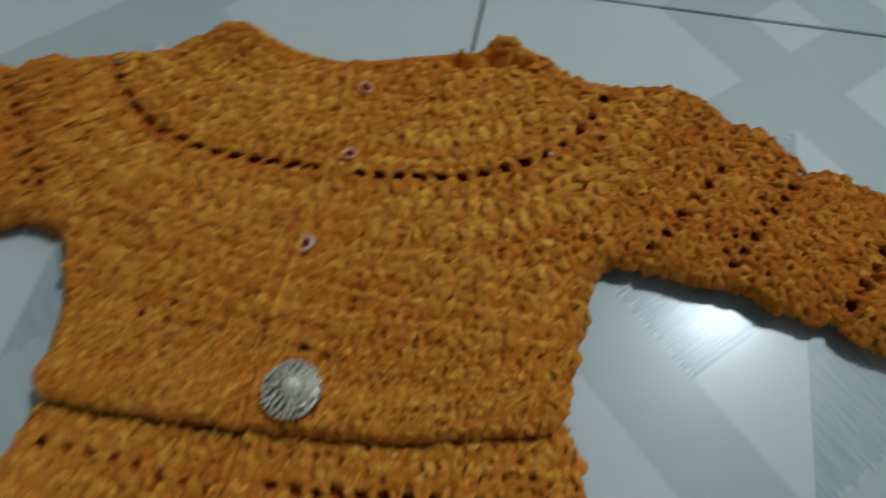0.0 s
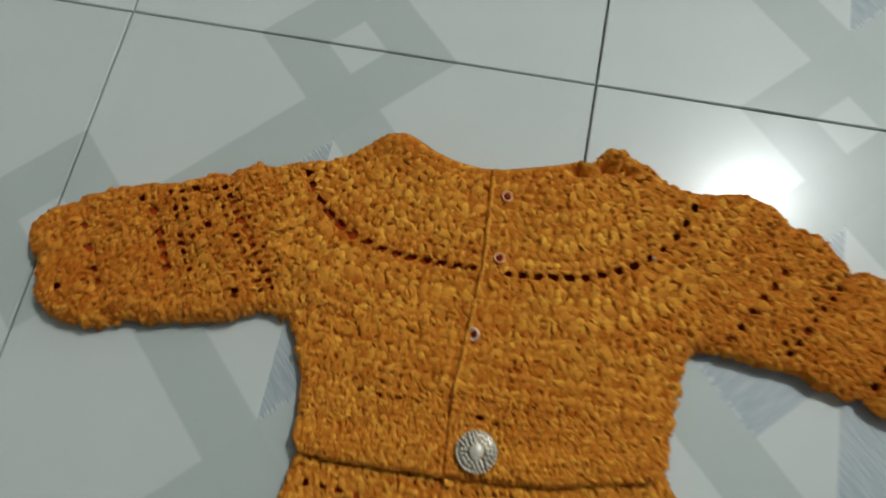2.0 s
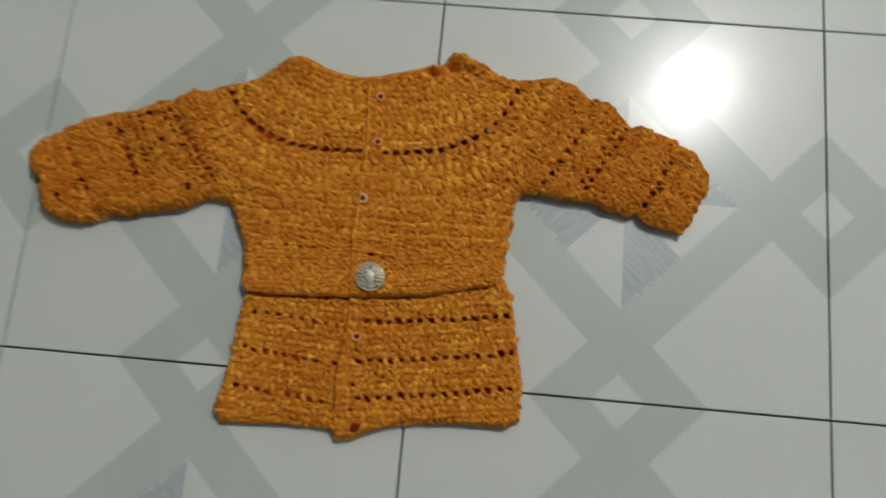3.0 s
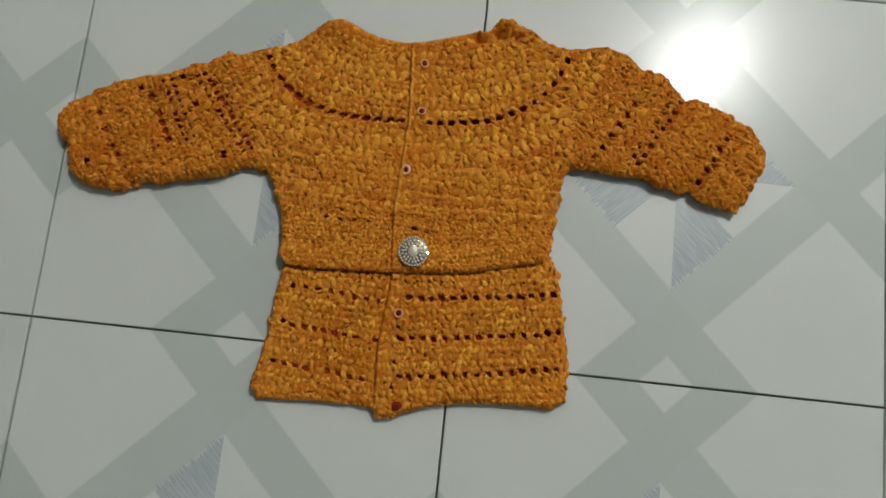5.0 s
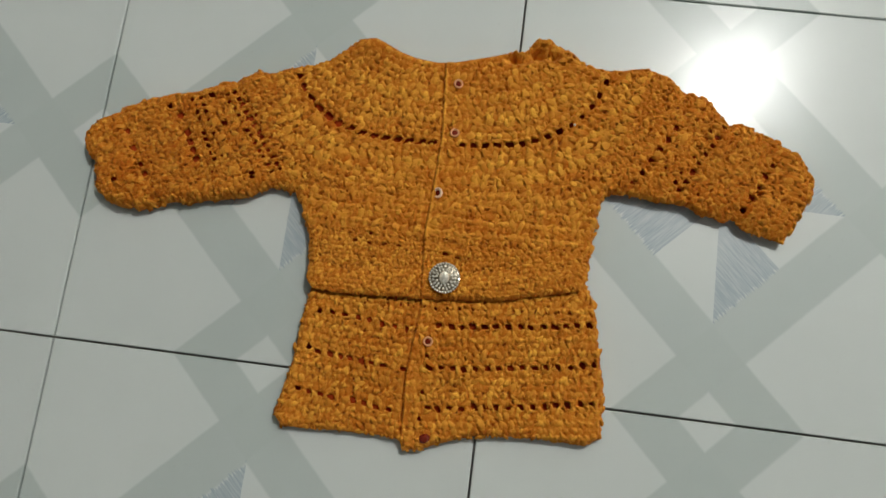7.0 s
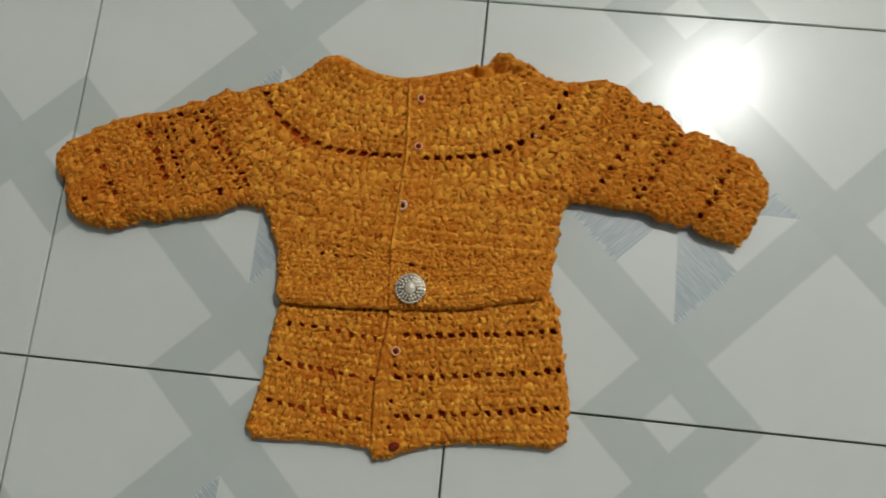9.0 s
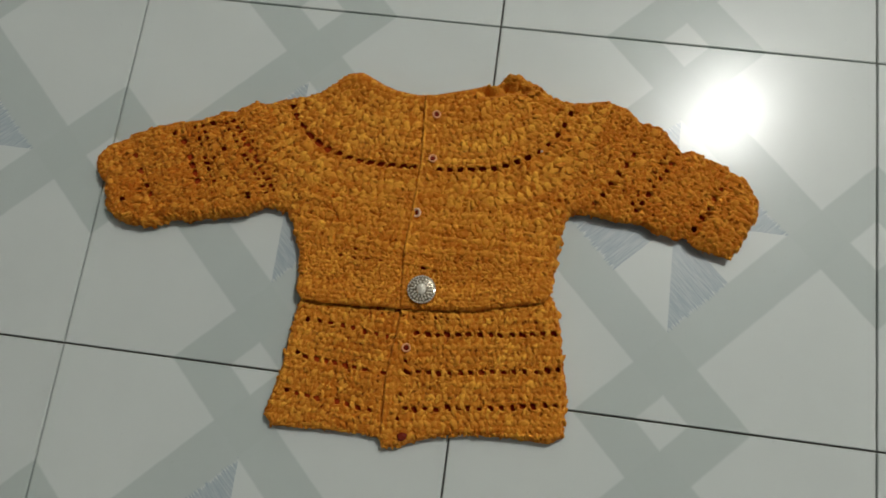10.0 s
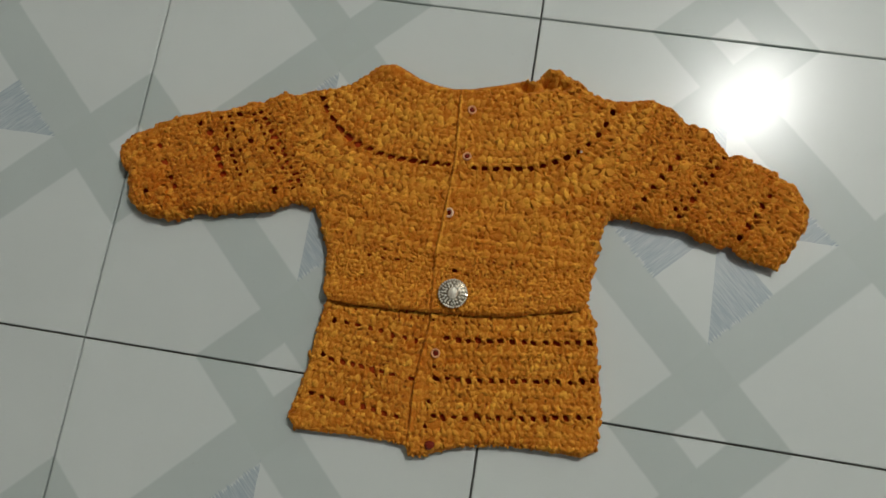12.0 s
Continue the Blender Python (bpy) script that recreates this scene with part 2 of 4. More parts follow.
def value_noise(x, y, size, seed):
    """Smooth noise from -1 to 1 with lumps of that size."""
    table = np.random.RandomState(seed).uniform(-1, 1, (256, 256))
    fx, fy = x / size + 1000, y / size + 1000
    ix, iy = np.floor(fx).astype(int), np.floor(fy).astype(int)
    fx, fy = fx - ix, fy - iy
    fx, fy = fx * fx * (3 - 2 * fx), fy * fy * (3 - 2 * fy)
    g = lambda i, j: table[(iy + j) % 256, (ix + i) % 256]
    return (g(0, 0) * (1 - fx) + g(1, 0) * fx) * (1 - fy) + (g(0, 1) * (1 - fx) + g(1, 1) * fx) * fy


WX = PX + value_noise(PX, PY, 0.0026, 21) * 0.0007 + value_noise(PX, PY, 0.006, 22) * 0.0008
WY = PY + value_noise(PX, PY, 0.0026, 23) * 0.0007 + value_noise(PX, PY, 0.006, 24) * 0.0008


def rounded(points, times=2):
    """The outline with its corners cut round."""
    p = np.array(points, float)
    for _ in range(times):
        q = np.roll(p, -1, 0)
        p = np.stack([0.8 * p + 0.2 * q, 0.2 * p + 0.8 * q], 1).reshape(-1, 2)
    return p


def inside_by(points, x=PX, y=PY):
    """How far each place lies inside the outline; less than zero outside."""
    p = np.asarray(points)
    far, odd = np.full(x.shape, 9.0), np.zeros(x.shape, bool)
    for (ax, ay), (bx, by) in zip(p, np.roll(p, -1, 0)):
        dx, dy = bx - ax, by - ay
        t = np.clip(((x - ax) * dx + (y - ay) * dy) / (dx * dx + dy * dy + 1e-12), 0, 1)
        far = np.minimum(far, np.hypot(x - ax - t * dx, y - ay - t * dy))
        if abs(dy) > 1e-9:
            odd ^= ((ay > y) != (by > y)) & (x < (y - ay) * dx / dy + ax)
    return np.where(odd, far, -far)


def step(v, lo, hi):
    t = np.clip((v - lo) / (hi - lo), 0, 1)
    return t * t * (3 - 2 * t)


class Fabric:
    """A sheet of crochet: leaf-like loops of velvet yarn heaped on a felted ground, with pits and eyelets between."""

    def __init__(self, seed):
        self.rng = np.random.RandomState(seed)
        self.lift = 1.0
        self.height = 0.0004 + 0.0004 * value_noise(PX, PY, 0.0030, seed + 40) + 0.0002 * value_noise(PX, PY, 0.0012, seed + 41)
        # The bare ground starts dark: shade between the loops is put into its tint.
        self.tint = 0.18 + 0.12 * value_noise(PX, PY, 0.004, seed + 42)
        self.gap, self.pit = np.full(PX.shape, 9.0), np.zeros(PX.shape)
        self.petals = []

    def window(self, x, y, r):
        i0, i1 = max(0, int((x - r - GX[0]) / CELL)), int((x + r - GX[0]) / CELL) + 2
        j0, j1 = max(0, int((y - r - GY[0]) / CELL)), int((y + r - GY[0]) / CELL) + 2
        return slice(j0, j1), slice(i0, i1)

    def strand(self, x, y, angle, length, width, high, tone=None):
        """One loop: a flat petal, pointed at its ends, tilted so that one end tucks under its neighbour."""
        win = self.window(x, y, length * 1.15)
        dx, dy = WX[win] - x, WY[win] - y
        c, s = math.cos(angle), math.sin(angle)
        a, b = (dx * c + dy * s) / length, (dy * c - dx * s) / width
        full = np.clip(1 - np.abs(a) ** 1.8 - b * b, 0, 1) ** 0.42
        lump = 0.95 * self.lift * high * full * (1 + self.rng.uniform(0.1, 0.6) * a + self.rng.uniform(-0.45, 0.45) * b)
        above = lump > self.height[win]
        self.height[win][above] = lump[above]
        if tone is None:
            # Raised rows are toned lighter, sunken rows darker, as relief would catch light.
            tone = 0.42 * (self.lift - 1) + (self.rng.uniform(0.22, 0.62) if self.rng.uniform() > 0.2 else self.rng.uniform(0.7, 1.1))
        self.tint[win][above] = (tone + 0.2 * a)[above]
        self.petals.append((x, y, angle, length, width, self.lift * high, tone, self.rng.uniform(0.0, 0.32), self.rng.uniform(-0.4, 0.4)))

    def dent(self, x, y, angle, long, short, deep):
        """A small dark gap between loops."""
        win = self.window(x, y, 2 * long)
        dx, dy = WX[win] - x, WY[win] - y
        c, s = math.cos(angle), math.sin(angle)
        d = ((dx * c + dy * s) / long) ** 2 + ((dy * c - dx * s) / short) ** 2
        self.pit[win] = np.maximum(self.pit[win], deep * np.exp(-(d ** 1.5)))

    def stitch(self, x, y, angle, pitch, rise, puff=0.0, wild=0.35):
        """One stitch: loops that lean together across the row, or one fat leaf, and the gap at their foot."""
        r = self.rng
        if r.uniform() < 0.85:
            self.dent(x + pitch * r.uniform(0.3, 0.6) * math.cos(angle), y + r.normal(0, 0.3) * rise, angle + math.pi / 2 + r.normal(0, 0.7), r.uniform(0.0008, 0.0018), r.uniform(0.0006, 0.0010), r.uniform(0.0005, 0.0042))
        if r.uniform() < puff:
            self.strand(x + r.normal(0, 0.1) * pitch, y + r.normal(0, 0.1) * rise, angle + math.pi / 2 + r.choice((-0.5, 0.5)) + r.normal(0, wild), rise * r.uniform(0.55, 0.85), pitch * r.uniform(0.30, 0.46), r.uniform(0.0020, 0.0032), r.uniform(0.35, 0.75))
            return
        for side in (-1, 1):
            lean = angle + math.pi / 2 + side * r.uniform(0.1, 0.9) + r.normal(0, wild)
            ox = side * pitch * 0.25
            jx, jy = r.normal(0, 0.2), r.normal(0, 0.11)
            self.strand(x + ox * math.cos(angle) + jx * pitch, y + ox * math.sin(angle) + jy * rise, lean, rise * r.uniform(0.36, 0.70), pitch * r.uniform(0.17, 0.33), r.uniform(0.0010, 0.0028))
        for _ in range(r.randint(0, 2)):
            self.strand(*(np.array((x, y)) + r.normal(0, 0.4, 2) * pitch), r.uniform(0, 3.1), pitch * r.uniform(0.18, 0.34), pitch * r.uniform(0.09, 0.16), r.uniform(0.0016, 0.0030))

    def shells(self, xs, ys, pitch, half, wide, keep, lean=0.35):
        """A row of large flat leaf-shaped loops, one beside the other, parted by dark slits."""
        run = np.r_[0, np.cumsum(np.hypot(np.diff(xs), np.diff(ys)))]
        lift, self.lift = self.lift, 1.0
        for n, s in enumerate(np.arange(0, run[-1], pitch)):
            x, y = np.interp(s, run, xs), np.interp(s, run, ys)
            if not keep(x, y) or self.rng.uniform() < 0.05:
                continue
            x, y = x + self.rng.normal(0, 0.0004), y + self.rng.normal(0, 0.0004)
            along = math.atan2(np.interp(s + 0.002, run, ys) - y, np.interp(s + 0.002, run, xs) - x + 1e-9)
            turn = along + math.pi / 2 + lean * (1 if x > YOKE_X else -1) + self.rng.normal(0, 0.16)
            win = self.window(x, y, half)
            ring = np.hypot(PX[win] - x, PY[win] - y) < half
            self.height[win][ring] *= 0.35
            self.strand(x, y, turn, half * self.rng.uniform(0.85, 1.1), wide * self.rng.uniform(0.85, 1.12), self.rng.uniform(0.0020, 0.0027), self.rng.uniform(0.65, 1.1))
            ox, oy = 0.5 * pitch * math.cos(along), 0.5 * pitch * math.sin(along)
            self.strand(x + ox, y + oy, turn + 0.9, half * 0.5, wide * 0.45, 0.0022, self.rng.uniform(0.4, 0.9))
            self.dent(x + ox, y + oy - 0.3 * half, turn, 0.0022, 0.0009, 0.0036)
        self.lift = lift

    def eyelet(self, x, y, angle, long, short, shear=0.3):
        win = self.window(x, y, 3.2 * long)
        dx, dy = 0.6 * PX[win] + 0.4 * WX[win] - x, 0.6 * PY[win] + 0.4 * WY[win] - y
        dx = dx + shear * dy
        c, s = math.cos(angle), math.sin(angle)
        d = ((np.abs(dx * c + dy * s) / long) ** 5 + (np.abs(dy * c - dx * s) / short) ** 5) ** (1 / 5)
        self.gap[win] = np.minimum(self.gap[win], d)

    def eyelets(self, a, b, count, bow=0.0, long=0.0021, short=0.0016, lean=0.0):
        """A row of eyelets from a to b, that hangs through by bow."""
        a, b = np.array(a), np.array(b)
        angle = math.atan2(b[1] - a[1], b[0] - a[0])
        for k in range(count):
            t = k / (count - 1)
            p = a + (b - a) * t + np.array((0, -bow * 4 * t * (1 - t)))
            j = self.rng.normal(0, 0.0004, 2)
            if self.rng.uniform() < 0.94:
                self.eyelet(p[0] + j[0], p[1] + j[1], angle + lean + self.rng.normal(0, 0.2), long * self.rng.uniform(0.7, 1.12), short * self.rng.uniform(0.65, 1.15))


def felted(a):
    """The field with its edges worn soft."""
    for axis in (0, 1):
        a = 0.5 * a + 0.25 * np.roll(a, 1, axis) + 0.25 * np.roll(a, -1, axis)
    return a


def pile_of(spots, z, x, y, tones, each):
    """Short fibres of the chenille, each a thin blade that stands off the surface."""
    rng = np.random.RandomState(len(spots))
    pick = rng.randint(0, len(spots), int(len(spots) * each))
    root = spots[pick] + rng.uniform(-0.5, 0.5, (len(pick), 3)) * (CELL, CELL, 0)
    gy, gx = np.gradient(z, CELL)
    j = np.clip(((root[:, 1] - y[0, 0]) / CELL).astype(int), 0, z.shape[0] - 1)
    i = np.clip(((root[:, 0] - x[0, 0]) / CELL).astype(int), 0, z.shape[1] - 1)
    up = np.stack([-np.clip(gx[j, i], -2, 2), -np.clip(gy[j, i], -2, 2), np.ones(len(pick))], 1)
    up /= np.linalg.norm(up, axis=1)[:, None]
    way = up * rng.uniform(0.25, 0.9, (len(pick), 1)) + rng.normal(0, 0.55, (len(pick), 3))
    way /= np.linalg.norm(way, axis=1)[:, None]
    side = np.cross(way, rng.normal(0, 1, (len(pick), 3)))
    side /= np.linalg.norm(side, axis=1)[:, None]
    long = rng.uniform(0.0004, 0.0009, (len(pick), 1))
    tip = root + way * long
    tip[:, 2] = np.maximum(tip[:, 2], 0.0003)
    hair = np.stack([root - side * 0.0001, root + side * 0.0001, tip], 1).reshape(-1, 3)
    tone = np.clip(tones[pick] + rng.normal(0.05, 0.10, len(pick)), 0, 1.2)
    return hair, np.repeat(tone, 3)


def petals_of(fabric, cells, ground, bare, sd):
    """The loops as flat velvet leaves that lie over one another on the felted ground."""
    p = np.array(fabric.petals)
    rng = np.random.RandomState(len(p))
    j = np.clip(((p[:, 1] - GY[0]) / CELL).astype(int), 0, cells.shape[0] - 1)
    i = np.clip(((p[:, 0] - GX[0]) / CELL).astype(int), 0, cells.shape[1] - 1)
    p = p[cells[j, i] & (fabric.gap[j, i] > 1.2) & (rng.uniform(0, 1, len(p)) >= bare[j, i]) & ((fabric.pit[j, i] < 0.0014) | (rng.uniform(0, 1, len(p)) < 0.12))]
    reach = np.stack([p[:, 3] * np.cos(p[:, 2]), p[:, 3] * np.sin(p[:, 2])], 1) * 0.7
    free = np.ones(len(p), bool)
    for side in (-1, 1):
        tip = ((p[:, :2] + side * reach - (GX[0], GY[0])) / CELL).astype(int)
        tip = np.clip(tip[:, 1], 0, len(GY) - 1), np.clip(tip[:, 0], 0, len(GX) - 1)
        free &= ((fabric.gap[tip] > 1.0) | (rng.uniform(0, 1, len(p)) < 0.12)) & (sd[tip] > -0.0006)
    p = p[free]
    x, y, angle, length, width, high, tone, pitch, roll = (c[:, None] for c in p.T)
    # Loops beyond the sleeve seams are toned darker.
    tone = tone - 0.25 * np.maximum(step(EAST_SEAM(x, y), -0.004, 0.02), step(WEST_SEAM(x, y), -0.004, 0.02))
    u, v = (g.ravel()[None] for g in np.meshgrid((-1, -0.62, 0, 0.62, 1), (-1, 0, 1), indexing="ij"))
    across = width * rng.uniform(0.65, 1.15, (len(p), 1)) * v * np.sqrt(np.maximum(1 - np.abs(u) ** 2.2, 0.05)) * (1 + 0.2 * rng.normal(0, 1, (len(p), u.size)))
    along = length * u * rng.uniform(0.8, 1.1, (len(p), 1)) + 0.15 * width * rng.normal(0, 1, (len(p), u.size))
    c, s = np.cos(angle), np.sin(angle)
    px, py = x + along * c - across * s, y + along * s + across * c
    jj = np.clip(((py - GY[0]) / CELL + 0.5).astype(int), 0, ground.shape[0] - 1)
    ii = np.clip(((px - GX[0]) / CELL + 0.5).astype(int), 0, ground.shape[1] - 1)
    pz = ground[jj, ii] + 0.28 * high - 0.0003 + pitch * along + 0.8 * roll * across + 0.0004 * (1 - v * v) - 0.0006 * np.abs(u) ** 3 - 0.0002 + 0.0001 * rng.normal(0, 1, (len(p), u.size))
    pz = np.maximum(pz, 0.0008)
    # Tips and rims lighter, roots darker: sheen and shade put into the tint.
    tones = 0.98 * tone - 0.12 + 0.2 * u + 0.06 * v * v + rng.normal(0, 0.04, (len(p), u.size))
    quads = np.array([(3 * a + b, 3 * a + 3 + b, 3 * a + 4 + b, 3 * a + 1 + b) for a in range(4) for b in range(2)])
    faces = (quads[None] + 15 * np.arange(len(p))[:, None, None]).reshape(-1, 4)
    return np.stack([px, py, pz], -1).reshape(-1, 3), faces, np.clip(tones, 0, 1.2).ravel()


def sheet(name, x, y, z, tint, sd, grad, cells, mat, parent, label="", pile=0.0, petals=None):
    """One mesh out of the marked cells of the grid; its rim is drawn onto the outline."""
    used = np.zeros(x.shape, bool)
    for dj in (0, 1):
        for di in (0, 1):
            used[dj : used.shape[0] - 1 + dj, di : used.shape[1] - 1 + di] |= cells
    index = np.full(x.shape, -1)
    index[used] = np.arange(used.sum())
    rim = used & (sd < CELL * 0.7)
    gx, gy = grad
    xs, ys = x - np.where(rim, sd * gx, 0), y - np.where(rim, sd * gy, 0)
    verts = np.stack([xs[used], ys[used], z[used]], 1)
    faces = np.stack([index[:-1, :-1][cells], index[:-1, 1:][cells], index[1:, 1:][cells], index[1:, :-1][cells]], 1)
    tones = tint[used]
    corners = faces.ravel()
    starts = np.arange(0, faces.size, 4)
    if pile:
        hair, hair_tones = pile_of(verts[faces].mean(1), z, x, y, tones[faces[:, 0]], pile)
        starts = np.r_[starts, faces.size + np.arange(0, len(hair), 3)]
        corners = np.r_[corners, len(verts) + np.arange(len(hair))]
        verts, tones = np.concatenate([verts, hair]), np.r_[tones, hair_tones]
    if petals:
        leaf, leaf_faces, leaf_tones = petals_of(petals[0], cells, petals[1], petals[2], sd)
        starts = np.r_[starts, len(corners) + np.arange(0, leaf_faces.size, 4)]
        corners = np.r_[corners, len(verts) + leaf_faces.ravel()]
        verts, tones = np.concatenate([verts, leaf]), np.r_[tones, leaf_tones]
    mesh = bpy.data.meshes.new(name)
    mesh.vertices.add(len(verts))
    mesh.vertices.foreach_set("co", verts.ravel())
    mesh.loops.add(len(corners))
    mesh.loops.foreach_set("vertex_index", corners.astype(np.int32))
    mesh.polygons.add(len(starts))
    mesh.polygons.foreach_set("loop_start", starts.astype(np.int32))
    mesh.polygons.foreach_set("use_smooth", np.ones(len(starts), bool))
    mesh.update(calc_edges=True)
    mesh.attributes.new("strand", "FLOAT", "POINT").data.foreach_set("value", tones.astype(np.float32))
    mesh.materials.append(mat)
    ob = new(name, mesh)
    ob.parent = parent
    if label:
        ob["label"] = label
    return ob


def steepest(sd):
    gy, gx = np.gradient(sd, CELL)
    n = np.hypot(gx, gy) + 1e-6
    return gx / n, gy / n


BODY = rounded([(-0.111, -0.055), (-0.080, -0.068), (-0.053, -0.0712), (-0.012, -0.0600), (-0.004, -0.0565), (0.003, -0.0570), (0.0075, -0.0510), (0.0110, -0.0470), (0.020, -0.0460), (0.030, -0.0505), (0.040, -0.0540), (0.0445, -0.060), (0.064, -0.066), (0.084, -0.085), (0.075, -0.150), (0.068, -0.160), (0.064, -0.190), (0.063, -0.224), (0.036, -0.231), (0.008, -0.238), (-0.032, -0.2425), (-0.057, -0.244), (-0.120, -0.2465), (-0.1275, -0.240), (-0.129, -0.225), (-0.132, -0.206), (-0.146, -0.178), (-0.165, -0.150), (-0.181, -0.092), (-0.140, -0.080)], 1)
SLEEVE_EAST = rounded([(0.020, -0.080), (0.062, -0.0648), (0.088, -0.0588), (0.108, -0.0640), (0.119, -0.0760), (0.124, -0.0715), (0.1345, -0.0755), (0.150, -0.0955), (0.159, -0.092), (0.1975, -0.1095), (0.2125, -0.133), (0.200, -0.1620), (0.1925, -0.1750), (0.182, -0.1745), (0.162, -0.170), (0.156, -0.1655), (0.137, -0.1635), (0.120, -0.157), (0.092, -0.1565), (0.083, -0.1545), (0.068, -0.1555), (0.030, -0.154)], 1)
SLEEVE_WEST = rounded([(-0.120, -0.085), (-0.184, -0.0905), (-0.201, -0.1005), (-0.235, -0.113), (-0.254, -0.1175), (-0.282, -0.128), (-0.289, -0.138), (-0.298, -0.141), (-0.3055, -0.154), (-0.303, -0.166), (-0.2945, -0.174), (-0.290, -0.193), (-0.280, -0.2015), (-0.264, -0.2045), (-0.252, -0.2040), (-0.239, -0.1975), (-0.213, -0.1945), (-0.199, -0.191), (-0.172, -0.184), (-0.163, -0.1765), (-0.147, -0.179), (-0.110, -0.172)], 1)
SKIRT = rounded([(-0.122, -0.228), (0.060, -0.215), (0.069, -0.230), (0.072, -0.246), (0.078, -0.275), (0.0812, -0.292), (0.0812, -0.3262), (0.035, -0.3250), (-0.004, -0.329), (-0.046, -0.346), (-0.050, -0.336), (-0.094, -0.3372), (-0.1385, -0.3395), (-0.129, -0.296), (-0.127, -0.256)], 1)


YOKE_X, YOKE_Y, YOKE_A, YOKE_B, YOKE_P, YOKE_K = -0.0486, 0.0068, 0.120, 0.1397, 3.2, 0.03


def yoke_level(x, y):
    """1 on the arc of eyelets round the yoke, less towards the neck."""
    down = np.minimum(y - YOKE_K * (x - YOKE_X) - YOKE_Y, 0)
    return ((np.abs(x - YOKE_X) / YOKE_A) ** YOKE_P + (np.abs(down) / YOKE_B) ** YOKE_P) ** (1 / YOKE_P)


def yoke_point(angle, level=1.0):
    """A place on the round of that level; the angle runs from the one shoulder (0) to the other (pi)."""
    c, s = np.cos(angle), np.sin(angle)
    grow = (np.abs(c) ** YOKE_P + np.abs(s) ** YOKE_P) ** (-1 / YOKE_P) * level
    x = YOKE_X - YOKE_A * c * grow
    return x, YOKE_Y - YOKE_B * s * grow + YOKE_K * (x - YOKE_X)


def fold_edge(x):
    """The lower edge of the waist band, lapped over the skirt."""
    return np.interp(x, [-0.124, -0.057, -0.032, 0.008, 0.036, 0.063], [-0.247, -0.244, -0.2425, -0.238, -0.231, -0.2245])


def band_edge(y):
    """Where the overlapping front's edge runs, from neck to hem."""
    return np.interp(y, [-0.335, -0.293, -0.249, -0.200, -0.130, -0.076], [-0.049, -0.051, -0.047, -0.051, -0.048, -0.052])


def wave_row(fabric, xs, ys, pitch, rise, keep, puff, wild):
    """Stitches along a row given as a fine line of points."""
    run = np.r_[0, np.cumsum(np.hypot(np.diff(xs), np.diff(ys)))]
    for s in np.arange(fabric.rng.uniform(0, pitch), run[-1], pitch):
        x, y = np.interp(s, run, xs), np.interp(s, run, ys)
        x2, y2 = np.interp(s + 0.001, run, xs), np.interp(s + 0.001, run, ys)
        if keep(x, y):
            fabric.stitch(x, y, math.atan2(y2 - y, x2 - x + 1e-9), pitch, rise, puff, wild)


EAST_SEAM = lambda x, y: x - (0.068 - 0.004 * (y + 0.159) / 0.1)
WEST_SEAM = lambda x, y: (-0.146 - 0.2 * (y + 0.177)) - x

upper = Fabric(3)
# Rows round the yoke and across the chest.
ts = np.linspace(0, math.pi, 400)
for k, level in enumerate(np.arange(0.40, 1.42, 0.0345)):
    xs, ys = yoke_point(ts, level)
    shell = 1.05 < level < 1.22
    fat = 0.4 if 0.62 < level < 0.93 else (0.75 if shell and k % 2 else 0.12)
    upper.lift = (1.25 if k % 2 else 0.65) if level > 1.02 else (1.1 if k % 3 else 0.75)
    wave_row(upper, xs, ys, 0.0062 if shell else 0.0050, 0.0058 if shell else 0.0048, lambda x, y: y > -0.172 and EAST_SEAM(x, y) < 0.006 and WEST_SEAM(x, y) < 0.006, fat, 0.3)
# Straight rows down to the waist, then the close ribs of the waist band.
for k, y in enumerate(np.arange(-0.167, -0.204, -0.0047)):
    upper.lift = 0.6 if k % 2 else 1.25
    wave_row(upper, np.linspace(-0.16, 0.085, 60), np.full(60, y) + 0.0008 * np.sin(np.linspace(0, 9, 60)), 0.0052, 0.0056, lambda x, y: True, 0.3, 0.3)
upper.lift = 0.9
for k in range(14):
    xs = np.linspace(-0.15, 0.08, 60)
    wave_row(upper, xs, fold_edge(xs) + 0.0015 + 0.0033 * k, 0.0038, 0.0036, lambda x, y: y < -0.2, 0.0, 0.2)
    if k % 3 == 0:
        for x in np.arange(-0.125, 0.06, 0.0058):
            if upper.rng.uniform() < 0.7:
                upper.strand(x, fold_edge(x) + 0.003 + 0.0033 * k + upper.rng.normal(0, 0.0005), upper.rng.normal(0.05, 0.25), 0.0027, 0.0010, 0.0030)
